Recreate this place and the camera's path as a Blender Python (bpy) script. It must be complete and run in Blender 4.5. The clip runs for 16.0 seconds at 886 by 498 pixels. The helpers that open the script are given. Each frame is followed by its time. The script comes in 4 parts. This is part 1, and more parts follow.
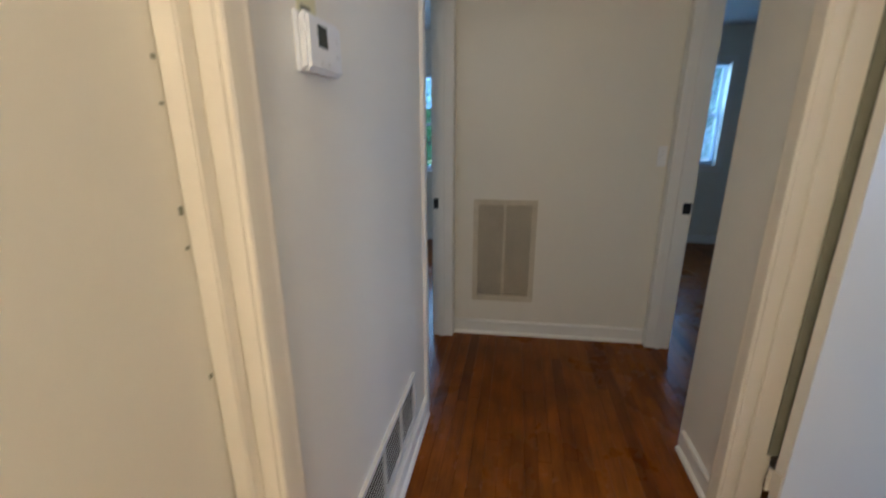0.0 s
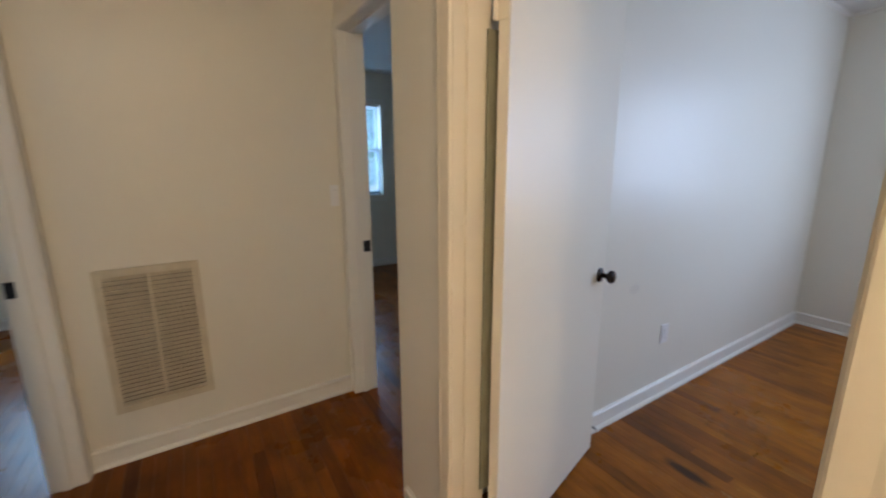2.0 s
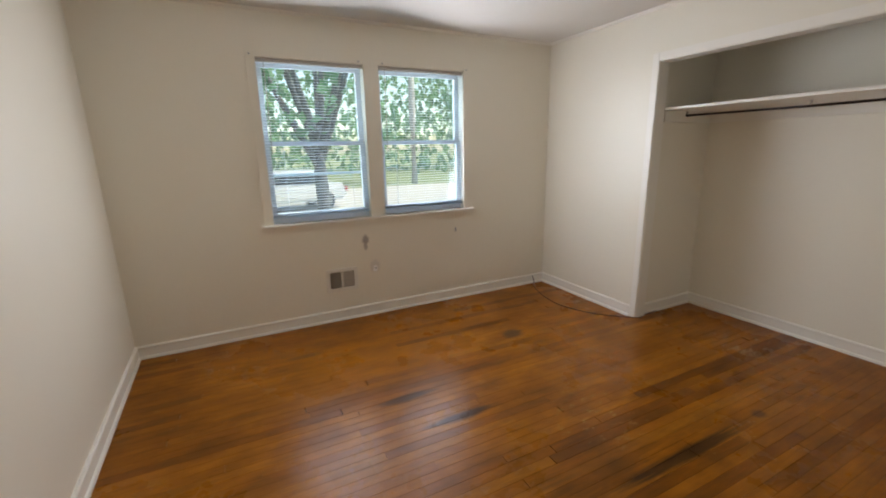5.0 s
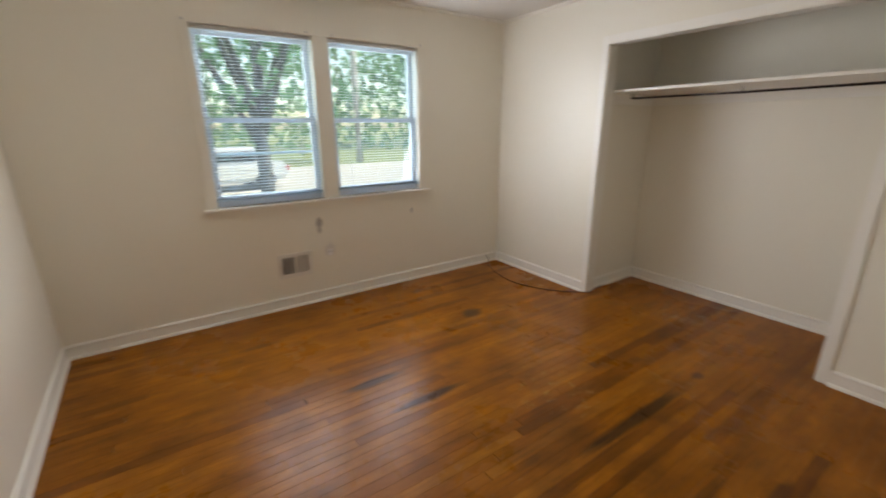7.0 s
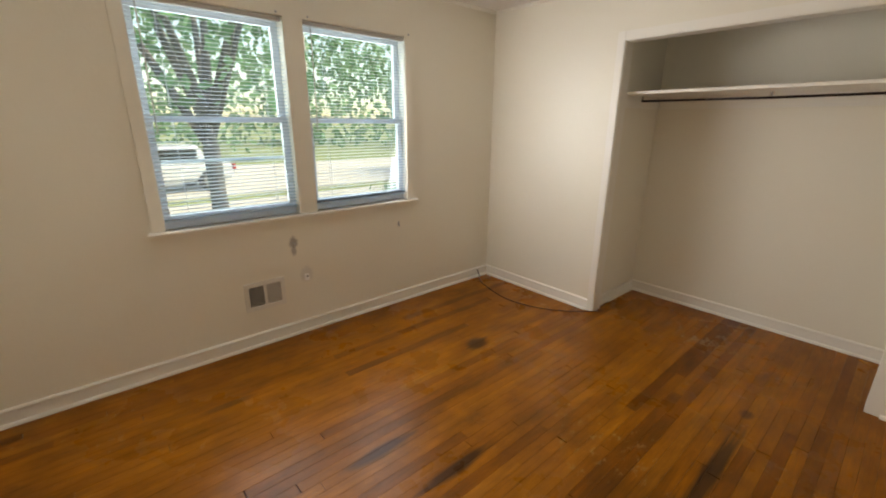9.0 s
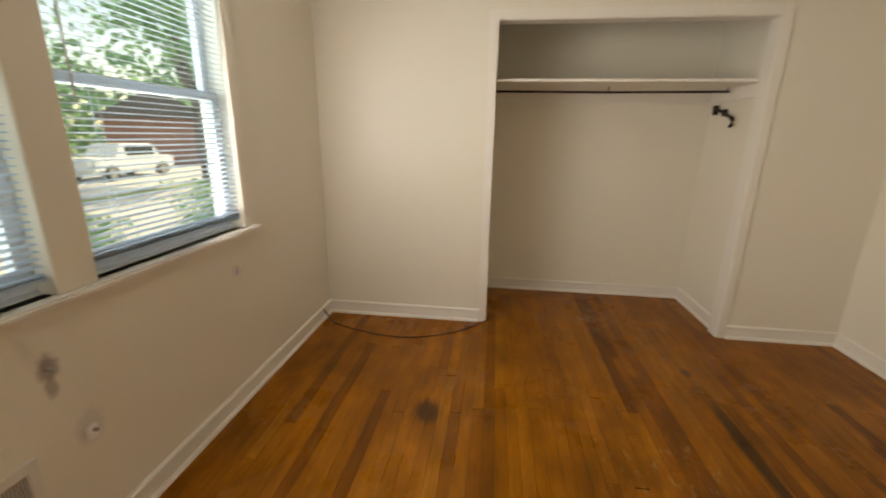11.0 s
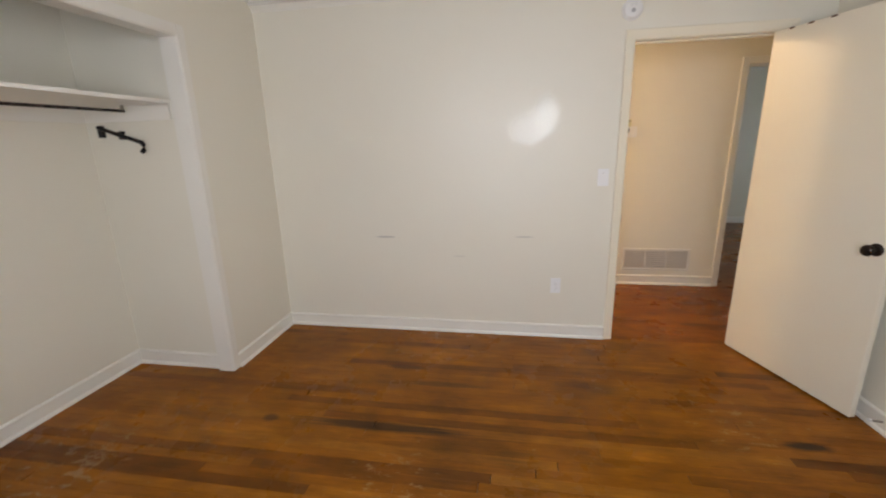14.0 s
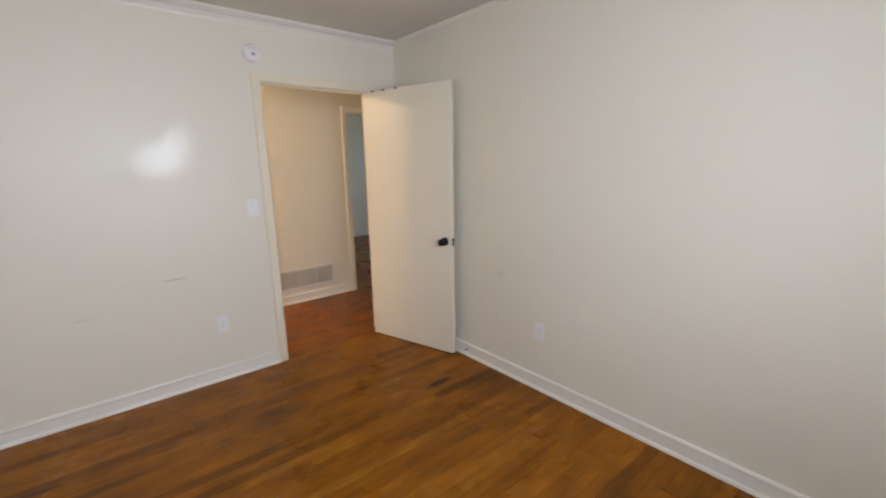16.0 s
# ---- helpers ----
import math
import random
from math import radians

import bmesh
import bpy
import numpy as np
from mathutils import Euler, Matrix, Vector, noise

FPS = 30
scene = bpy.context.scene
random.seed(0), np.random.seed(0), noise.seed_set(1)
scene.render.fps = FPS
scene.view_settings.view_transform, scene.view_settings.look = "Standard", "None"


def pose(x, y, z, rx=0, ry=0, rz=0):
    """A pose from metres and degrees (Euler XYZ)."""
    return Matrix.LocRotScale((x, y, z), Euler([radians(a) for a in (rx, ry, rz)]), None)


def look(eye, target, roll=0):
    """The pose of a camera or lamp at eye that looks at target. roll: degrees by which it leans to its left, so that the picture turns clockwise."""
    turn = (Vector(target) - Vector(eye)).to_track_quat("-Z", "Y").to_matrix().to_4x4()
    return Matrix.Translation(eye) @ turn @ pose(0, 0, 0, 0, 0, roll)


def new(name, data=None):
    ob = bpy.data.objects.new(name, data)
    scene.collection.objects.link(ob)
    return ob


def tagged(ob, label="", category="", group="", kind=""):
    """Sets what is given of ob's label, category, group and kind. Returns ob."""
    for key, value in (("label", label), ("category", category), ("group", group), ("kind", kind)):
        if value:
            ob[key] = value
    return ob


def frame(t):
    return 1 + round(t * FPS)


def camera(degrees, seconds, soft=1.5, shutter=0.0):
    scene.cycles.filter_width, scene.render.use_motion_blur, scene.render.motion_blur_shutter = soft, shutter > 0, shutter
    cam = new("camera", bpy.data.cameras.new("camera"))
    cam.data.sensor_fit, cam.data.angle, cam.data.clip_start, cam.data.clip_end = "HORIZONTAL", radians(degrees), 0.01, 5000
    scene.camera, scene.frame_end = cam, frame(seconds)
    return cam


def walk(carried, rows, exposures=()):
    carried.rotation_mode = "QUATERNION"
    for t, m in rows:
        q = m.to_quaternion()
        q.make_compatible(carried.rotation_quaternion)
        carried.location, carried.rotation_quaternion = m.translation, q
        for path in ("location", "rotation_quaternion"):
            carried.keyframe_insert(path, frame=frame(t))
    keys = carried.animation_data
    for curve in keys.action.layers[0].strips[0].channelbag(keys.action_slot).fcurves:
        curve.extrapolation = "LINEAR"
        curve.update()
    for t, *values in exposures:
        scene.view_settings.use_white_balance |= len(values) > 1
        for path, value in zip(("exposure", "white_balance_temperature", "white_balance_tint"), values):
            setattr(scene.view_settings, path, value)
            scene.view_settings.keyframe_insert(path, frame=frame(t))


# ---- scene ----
cam = camera(94.3, 16.0, soft=1.9, shutter=0.3)
PATH = [
    (0, (-0.889, -1.647, 1.353), (-1.223, 0.245, 0.798), -0.1),
    (0.5, (-0.831, -1.623, 1.44), (-0.853, 0.36, 1.181), -0.0),
    (1, (-0.772, -1.57, 1.468), (-0.527, 0.396, 1.193), 0.1),
    (1.5, (-0.714, -1.48, 1.422), (-0.193, 0.416, 1.06), -0.1),
    (2, (-0.734, -1.294, 1.399), (0.279, 0.377, 0.974), -0.2),
    (2.5, (-0.685, -1.047, 1.365), (0.838, 0.161, 0.891), -0.7),
    (2.8, (-0.537, -0.95, 1.351), (1.173, -0.037, 0.862), -1.0),
    (3, (-0.447, -0.907, 1.36), (1.356, -0.186, 0.881), -1.8),
    (3.5, (-0.278, -0.86, 1.403), (1.645, -0.692, 0.88), -2.5),
    (4, (-0.082, -0.79, 1.444), (1.793, -1.228, 0.905), -1.4),
    (4.5, (0.107, -0.763, 1.456), (1.907, -1.469, 0.946), -2.2),
    (4.7, (0.142, -0.787, 1.453), (1.922, -1.557, 0.968), -1.7),
    (6.8, (0.27, -0.711, 1.479), (1.705, -1.98, 0.906), -0.4),
    (7, (0.252, -0.714, 1.47), (1.839, -1.788, 0.898), -0.4),
    (7.5, (0.241, -0.699, 1.473), (1.996, -1.488, 0.93), 0.1),
    (8, (0.34, -0.703, 1.456), (2.044, -1.608, 0.93), 0.6),
    (8.5, (0.629, -0.664, 1.466), (2.18, -1.812, 0.939), -0.4),
    (8.7, (0.71, -0.69, 1.509), (2.217, -1.882, 0.954), -0.0),
    (10.8, (2.246, -0.8, 1.398), (2.726, -2.663, 0.85), 0.2),
    (11, (2.39, -0.85, 1.366), (2.627, -2.763, 0.832), 0.9),
    (11.5, (2.674, -0.949, 1.414), (2.237, -2.84, 0.934), 0.2),
    (12, (2.837, -1.137, 1.385), (1.931, -2.846, 0.875), 0.3),
    (12.5, (2.889, -1.383, 1.463), (1.522, -2.734, 0.91), 0.4),
    (13, (3.024, -1.57, 1.471), (1.353, -2.516, 0.909), 0.6),
    (13.5, (3.009, -1.771, 1.443), (1.183, -2.376, 0.898), 0.4),
    (14, (2.982, -1.902, 1.47), (1.077, -2.236, 0.962), -1.6),
    (14.5, (3.029, -2.058, 1.494), (1.084, -1.981, 1.034), -2.6),
    (15, (3.038, -2.162, 1.493), (1.145, -1.668, 1.077), -1.7),
    (15.5, (3.059, -2.13, 1.487), (1.313, -1.256, 1.054), -1.4),
    (16, (3.082, -2.096, 1.495), (1.566, -0.859, 1.077), -1.0),
]
EXPOSURES = [
    (0, 0.98, 5300, 14), (0.5, 0.97, 5200, 15), (1.0, 1.06, 5500, 16), (1.5, 1.14, 5900, 17), (2.5, 1.42, 6800, 19), (3.0, 1.28, 7800, 21), (3.5, 1.26, 8300, 21),
    (5, 1.28, 9000, 21), (7.5, 1.32, 9500, 21), (8.5, 1.32, 10400, 21), (11, 1.18, 12800, 22), (13, 1.43, 9700, 20), (14.5, 1.46, 8500, 20), (16, 1.38, 8100, 20)]
walk(cam, [(t, look(eye, target, roll)) for t, eye, target, roll in PATH], EXPOSURES)

# ---- world and light ----
world = bpy.data.worlds.new("sky")
world.use_nodes = True
scene.world = world
wn = world.node_tree
sky = wn.nodes.new("ShaderNodeTexSky")
sky.sky_type, sky.sun_disc = "NISHITA", False
sky.sun_elevation, sky.sun_rotation = radians(59), radians(214)
wn.nodes["Background"].inputs["Strength"].default_value = 0.15
wn.links.new(sky.outputs[0], wn.nodes["Background"].inputs["Color"])
sun = new("sun", bpy.data.lights.new("sun", "SUN"))
sun.data.energy, sun.data.angle, sun.data.color = 3.0, radians(0.5), (1.0, 0.95, 0.86)
sun.matrix_world = look((0, 0, 20), (5.2, 7.6, 20 - 15.4))


def lamp_area(name, m, width, height, power, colour):
    lamp = bpy.data.lights.new(name, "AREA")
    lamp.shape, lamp.size, lamp.size_y = "RECTANGLE", width, height
    lamp.energy, lamp.color = power, colour
    ob = new(name, lamp)
    ob.matrix_world = m
    return ob


DAY = (0.58, 0.74, 1.0)
lamp_area("window_daylight", look((3.54, -1.418, 1.55), (0, -0.7, 1.3)), 0.70, 1.12, 8.5, DAY)
lamp_area("window_daylight", look((3.55, -2.339, 1.55), (0, -3.4, 1.3)), 0.70, 1.12, 9.0, DAY)
lamp_area("window_skylight", look((3.86, -1.418, 1.55), (0, -1.418, 1.15)), 0.76, 1.2, 6.2, DAY)
lamp_area("window_skylight", look((3.86, -2.339, 1.55), (0, -2.339, 1.15)), 0.76, 1.2, 6.2, DAY)
lamp_area("northwest_window_daylight", look((-2.12, 3.66, 1.42), (-2.12, 0, 1.0)), 0.8, 1.0, 16, (0.5, 0.72, 1.0))
lamp_area("northeast_window_daylight", look((0.87, 4.02, 1.5), (0.87, 0, 1.0)), 0.8, 1.1, 16, (0.5, 0.72, 1.0))
bulb = new("hall_lamp_light", bpy.data.lights.new("hall_lamp_light", "POINT"))
bulb.data.energy, bulb.data.color, bulb.data.shadow_soft_size = 19, (1.0, 0.83, 0.57), 0.09
bulb.location = (-0.95, -2.55, 2.27)

# ---- materials ----


def link(nt, a, b):
    nt.links.new(a, b)


def node(nt, kind, **values):
    n = nt.nodes.new(kind)
    for key, value in values.items():
        n.inputs[key].default_value = value
    return n


def math_node(nt, op, a, b=0.0, clamp=False):
    n = nt.nodes.new("ShaderNodeMath")
    n.operation, n.use_clamp = op, clamp
    for i, v in enumerate((a, b)):
        if isinstance(v, (int, float)):
            n.inputs[i].default_value = v
        else:
            link(nt, v, n.inputs[i])
    return n.outputs[0]


def mix_colour(nt, fac, a, b, blend="MIX"):
    n = nt.nodes.new("ShaderNodeMix")
    n.data_type, n.blend_type = "RGBA", blend
    for i, v in ((0, fac), (6, a), (7, b)):
        if isinstance(v, (int, float)):
            n.inputs[i].default_value = v
        elif isinstance(v, tuple):
            n.inputs[i].default_value = (*v, 1)
        else:
            link(nt, v, n.inputs[i])
    return n.outputs[2]


def spot(nt, position, centre, radii, ragged):
    """A soft-edged stain with a ragged outline round a place."""
    off = nt.nodes.new("ShaderNodeVectorMath")
    off.operation = "SUBTRACT"
    link(nt, position, off.inputs[0])
    off.inputs[1].default_value = centre
    div = nt.nodes.new("ShaderNodeVectorMath")
    div.operation = "DIVIDE"
    link(nt, off.outputs[0], div.inputs[0])
    div.inputs[1].default_value = radii
    size = nt.nodes.new("ShaderNodeVectorMath")
    size.operation = "LENGTH"
    link(nt, div.outputs[0], size.inputs[0])
    rag = math_node(nt, "MULTIPLY_ADD", ragged, 0.9)
    edge = math_node(nt, "ADD", size.outputs["Value"], rag)
    r = node(nt, "ShaderNodeMapRange", **{"From Min": 2.1, "From Max": 1.55})
    link(nt, edge, r.inputs["Value"])
    return r.outputs[0]


def mat(name, colour, rough=0.5, metal=0.0, vary=0.06, scale=3.0, bump=0.02, bump_scale=60.0, tint=None, stains=(), glossy=(), wave=0.0, spec=0.5):
    """Paint, plastic or metal: mottling at two scales, fine relief, stains (place, radii, colour, strength) and glossier patches."""
    m = bpy.data.materials.new(name)
    m.use_nodes = True
    nt = m.node_tree
    b = nt.nodes["Principled BSDF"]
    b.inputs["Metallic"].default_value = metal
    b.inputs["Specular IOR Level"].default_value = spec
    geo = nt.nodes.new("ShaderNodeNewGeometry")
    n1 = node(nt, "ShaderNodeTexNoise", Scale=scale, Detail=2.0)
    n2 = node(nt, "ShaderNodeTexNoise", Scale=bump_scale, Detail=3.0)
    for n in (n1, n2):
        link(nt, geo.outputs["Position"], n.inputs["Vector"])
    ramp = nt.nodes.new("ShaderNodeValToRGB")
    dark = tint or tuple(c * (1 - 2 * vary) for c in colour)
    ramp.color_ramp.elements[0].position, ramp.color_ramp.elements[1].position = 0.2, 0.8
    ramp.color_ramp.elements[0].color, ramp.color_ramp.elements[1].color = (*dark, 1), (*colour, 1)
    link(nt, n1.outputs["Fac"], ramp.inputs["Fac"])
    out = ramp.outputs["Color"]
    rr = node(nt, "ShaderNodeMapRange", **{"From Min": 0.1, "From Max": 0.9, "To Min": max(0.03, rough - 0.04), "To Max": min(1, rough + 0.04)})
    link(nt, n1.outputs["Fac"], rr.inputs["Value"])
    gloss = rr.outputs[0]
    for centre, radii, shade, strength in stains:
        mask = spot(nt, geo.outputs["Position"], centre, radii, n2.outputs["Fac"])
        out = mix_colour(nt, math_node(nt, "MULTIPLY", mask, strength), out, shade)
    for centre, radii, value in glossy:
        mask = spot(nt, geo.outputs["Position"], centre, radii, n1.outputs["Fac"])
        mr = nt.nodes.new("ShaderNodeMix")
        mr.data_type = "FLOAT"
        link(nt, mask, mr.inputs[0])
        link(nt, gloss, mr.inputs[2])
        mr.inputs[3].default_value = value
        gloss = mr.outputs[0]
    link(nt, out, b.inputs["Base Color"])
    link(nt, gloss, b.inputs["Roughness"])
    bp = node(nt, "ShaderNodeBump", Strength=0.35, Distance=bump * 0.05)
    link(nt, n2.outputs["Fac"], bp.inputs["Height"])
    last = bp
    if wave:
        n3 = node(nt, "ShaderNodeTexNoise", Scale=2.2, Detail=1.0)
        link(nt, geo.outputs["Position"], n3.inputs["Vector"])
        last = node(nt, "ShaderNodeBump", Strength=0.5, Distance=wave)
        link(nt, n3.outputs["Fac"], last.inputs["Height"])
        link(nt, bp.outputs[0], last.inputs["Normal"])
    link(nt, last.outputs[0], b.inputs["Normal"])
    return m


def oak(name, loose, tone_scale=(1.0, 1.0, 1.0)):
    """Old amber-finished strip oak: a tone for each board, grain along y, worn pale places, dark water stains, and an
    overall colour factor.
    """
    m = bpy.data.materials.new(name)
    m.use_nodes = True
    nt = m.node_tree
    b = nt.nodes["Principled BSDF"]
    geo = nt.nodes.new("ShaderNodeNewGeometry")
    if loose:
        chance = nt.nodes.new("ShaderNodeObjectInfo").outputs["Random"]
    else:
        chance = geo.outputs["Random Per Island"]
    shift = nt.nodes.new("ShaderNodeCombineXYZ")
    link(nt, math_node(nt, "MULTIPLY", chance, 37.0), shift.inputs[1])
    link(nt, math_node(nt, "MULTIPLY", chance, 91.0), shift.inputs[2])
    place = nt.nodes.new("ShaderNodeVectorMath")
    place.operation = "ADD"
    link(nt, geo.outputs["Position"], place.inputs[0])
    link(nt, shift.outputs[0], place.inputs[1])
    stretch = node(nt, "ShaderNodeMapping", Scale=(55.0, 2.6, 20.0))
    link(nt, place.outputs[0], stretch.inputs["Vector"])
    grain = node(nt, "ShaderNodeTexNoise", Scale=1.0, Detail=6.0, Distortion=0.6)
    link(nt, stretch.outputs[0], grain.inputs["Vector"])
    fine = node(nt, "ShaderNodeMapping", Scale=(260.0, 9.0, 60.0))
    link(nt, place.outputs[0], fine.inputs["Vector"])
    pores = node(nt, "ShaderNodeTexNoise", Scale=1.0, Detail=3.0)
    link(nt, fine.outputs[0], pores.inputs["Vector"])
    tone = nt.nodes.new("ShaderNodeValToRGB")
    els = tone.color_ramp.elements
    els[0].position, els[0].color = 0.0, (0.20, 0.066, 0.010, 1)
    els[1].position, els[1].color = 1.0, (0.46, 0.185, 0.030, 1)
    for at, c in ((0.05, (0.27, 0.094, 0.014, 1)), (0.14, (0.37, 0.134, 0.016, 1)), (0.85, (0.44, 0.164, 0.020, 1))):
        e = els.new(at)
        e.color = c
    link(nt, chance, tone.inputs["Fac"])
    streak = node(nt, "ShaderNodeMapRange", **{"From Min": 0.3, "From Max": 0.72, "To Min": 0.88, "To Max": 1.12})
    link(nt, grain.outputs["Fac"], streak.inputs["Value"])
    pore = node(nt, "ShaderNodeMapRange", **{"From Min": 0.3, "From Max": 0.6, "To Min": 0.82, "To Max": 1.04})
    link(nt, pores.outputs["Fac"], pore.inputs["Value"])
    grey = nt.nodes.new("ShaderNodeCombineColor")
    both = math_node(nt, "MULTIPLY", streak.outputs[0], pore.outputs[0])
    for i in range(3):
        link(nt, both, grey.inputs[i])
    out = mix_colour(nt, 1.0, tone.outputs["Color"], grey.outputs[0], "MULTIPLY")
    big = node(nt, "ShaderNodeTexNoise", Scale=1.15, Detail=5.0, Roughness=0.65)
    link(nt, geo.outputs["Position"], big.inputs["Vector"])
    worn = node(nt, "ShaderNodeMapRange", **{"From Min": 0.52, "From Max": 0.72})
    link(nt, big.outputs["Fac"], worn.inputs["Value"])
    out = mix_colour(nt, math_node(nt, "MULTIPLY", worn.outputs[0], 0.68), out, (0.17, 0.065, 0.018))
    scratch_map = node(nt, "ShaderNodeMapping", Scale=(7.0, 3.2, 1.0))
    link(nt, geo.outputs["Position"], scratch_map.inputs["Vector"])
    scratch = node(nt, "ShaderNodeTexNoise", Scale=3.4, Detail=9.0, Roughness=0.75)
    link(nt, scratch_map.outputs[0], scratch.inputs["Vector"])
    scrape = scratch.outputs["Fac"]
    for centre, radii in FLOOR_SCUFFS:
        mask = spot(nt, geo.outputs["Position"], centre, radii, big.outputs["Fac"])
        scrape = math_node(nt, "ADD", scrape, math_node(nt, "MULTIPLY", mask, 0.07))
    scuffed = node(nt, "ShaderNodeMapRange", **{"From Min": 0.62, "From Max": 0.68})
    link(nt, scrape, scuffed.inputs["Value"])
    out = mix_colour(nt, math_node(nt, "MULTIPLY", scuffed.outputs[0], 0.45), out, (0.52, 0.38, 0.26))
    out = mix_colour(nt, 1.0, out, tone_scale, "MULTIPLY")
    for centre, radii, strength in FLOOR_STAINS:
        mask = spot(nt, geo.outputs["Position"], centre, radii, grain.outputs["Fac"])
        out = mix_colour(nt, math_node(nt, "MULTIPLY", mask, strength), out, (0.028, 0.014, 0.008))
    blot_map = node(nt, "ShaderNodeMapping", Scale=(6.0, 2.2, 1.0))
    link(nt, geo.outputs["Position"], blot_map.inputs["Vector"])
    blot = node(nt, "ShaderNodeTexNoise", Scale=1.6, Detail=4.0, Roughness=0.6)
    link(nt, blot_map.outputs[0], blot.inputs["Vector"])
    shade = node(nt, "ShaderNodeMapRange", **{"From Min": 0.32, "From Max": 0.68, "To Min": 0.62, "To Max": 1.08})
    link(nt, blot.outputs["Fac"], shade.inputs["Value"])
    tone2 = nt.nodes.new("ShaderNodeCombineColor")
    for i in range(3):
        link(nt, shade.outputs[0], tone2.inputs[i])
    out = mix_colour(nt, 1.0, out, tone2.outputs[0], "MULTIPLY")
    link(nt, out, b.inputs["Base Color"])
    rough = node(nt, "ShaderNodeMapRange", **{"From Min": 0.3, "From Max": 0.7, "To Min": 0.20, "To Max": 0.38})
    link(nt, big.outputs["Fac"], rough.inputs["Value"])
    link(nt, math_node(nt, "ADD", rough.outputs[0], math_node(nt, "MULTIPLY", scuffed.outputs[0], 0.05)), b.inputs["Roughness"])
    b.inputs["Specular IOR Level"].default_value = 0.17
    bp = node(nt, "ShaderNodeBump", Strength=0.25, Distance=0.0012)
    link(nt, grain.outputs["Fac"], bp.inputs["Height"])
    link(nt, bp.outputs[0], b.inputs["Normal"])
    return m


def glass(name):
    m = bpy.data.materials.new(name)
    m.use_nodes = True
    nt = m.node_tree
    nt.nodes.remove(nt.nodes["Principled BSDF"])
    clear = node(nt, "ShaderNodeBsdfTransparent", Color=(0.86, 0.97, 0.99, 1))
    shine = node(nt, "ShaderNodeBsdfGlossy", Roughness=0.03)
    mix = nt.nodes.new("ShaderNodeMixShader")
    mix.inputs[0].default_value = 0.05
    link(nt, clear.outputs[0], mix.inputs[1])
    link(nt, shine.outputs[0], mix.inputs[2])
    link(nt, mix.outputs[0], nt.nodes["Material Output"].inputs["Surface"])
    return m


def thin(name, colour, through_share, rough=0.5):
    """A thin sheet that lets some light through: a blind's slat or a leaf."""
    m = bpy.data.materials.new(name)
    m.use_nodes = True
    nt = m.node_tree
    b = nt.nodes["Principled BSDF"]
    b.inputs["Roughness"].default_value = rough
    geo = nt.nodes.new("ShaderNodeNewGeometry")
    ramp = nt.nodes.new("ShaderNodeValToRGB")
    ramp.color_ramp.elements[0].color = (*[c * 0.6 for c in colour], 1)
    ramp.color_ramp.elements[1].color = (*[min(1, c * 1.25) for c in colour], 1)
    link(nt, geo.outputs["Random Per Island"], ramp.inputs["Fac"])
    link(nt, ramp.outputs["Color"], b.inputs["Base Color"])
    lit = nt.nodes.new("ShaderNodeBsdfTranslucent")
    link(nt, ramp.outputs["Color"], lit.inputs["Color"])
    mix = nt.nodes.new("ShaderNodeMixShader")
    mix.inputs[0].default_value = through_share
    link(nt, b.outputs[0], mix.inputs[1])
    link(nt, lit.outputs[0], mix.inputs[2])
    link(nt, mix.outputs[0], nt.nodes["Material Output"].inputs["Surface"])
    return m


FLOOR_STAINS = [
    ((2.26, -1.56, 0), (0.035, 0.20, 1), 0.75), ((1.95, -1.76, 0), (0.035, 0.24, 1), 0.8), ((2.68, -2.64, 0), (0.07, 0.10, 1), 0.8),
    ((1.18, -2.60, 0), (0.04, 0.48, 1), 0.8), ((0.58, -2.60, 0), (0.03, 0.14, 1), 0.6), ((1.19, -3.22, 0), (0.035, 0.05, 1), 0.6), ((0.69, -1.47, 0), (0.09, 0.22, 1), 0.35), ((1.05, -0.485, 0), (0.03, 0.11, 1), 0.85), ((1.30, -2.15, 0), (0.22, 0.35, 1), 0.28),
    ((3.1, -1.1, 0), (0.03, 0.16, 1), 0.5), ((0.75, -2.3, 0), (0.03, 0.3, 1), 0.45)]
FLOOR_SCUFFS = [((1.55, -3.83, 0), (0.32, 0.16, 1)), ((1.6, -4.1, 0), (0.4, 0.25, 1)), ((0.95, -0.75, 0), (0.3, 0.25, 1)), ((1.6, -2.4, 0), (0.35, 0.3, 1))]
SCUFF = (0.42, 0.40, 0.37)
WALL_STAINS = [
    ((0, -2.87, 0.765), (0.02, 0.08, 0.008), SCUFF, 0.6), ((0, -1.82, 0.775), (0.02, 0.07, 0.007), SCUFF, 0.45), ((0, -2.3, 0.62), (0.02, 0.05, 0.006), SCUFF, 0.25),
    ((3.648, -1.75, 0.70), (0.02, 0.032, 0.045), (0.30, 0.26, 0.23), 0.8), ((3.648, -1.748, 0.64), (0.02, 0.02, 0.04), (0.30, 0.26, 0.23), 0.7),
    ((3.648, -1.825, 0.45), (0.02, 0.05, 0.06), (0.66, 0.63, 0.58), 0.7), ((1.2, -0.045, 0.73), (0.05, 0.05, 0.03), (0.52, 0.49, 0.45), 0.2)]
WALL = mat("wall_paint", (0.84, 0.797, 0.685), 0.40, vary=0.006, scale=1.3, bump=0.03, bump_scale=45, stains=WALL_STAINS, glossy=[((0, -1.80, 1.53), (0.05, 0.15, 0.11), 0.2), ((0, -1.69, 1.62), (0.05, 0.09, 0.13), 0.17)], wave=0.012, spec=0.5)
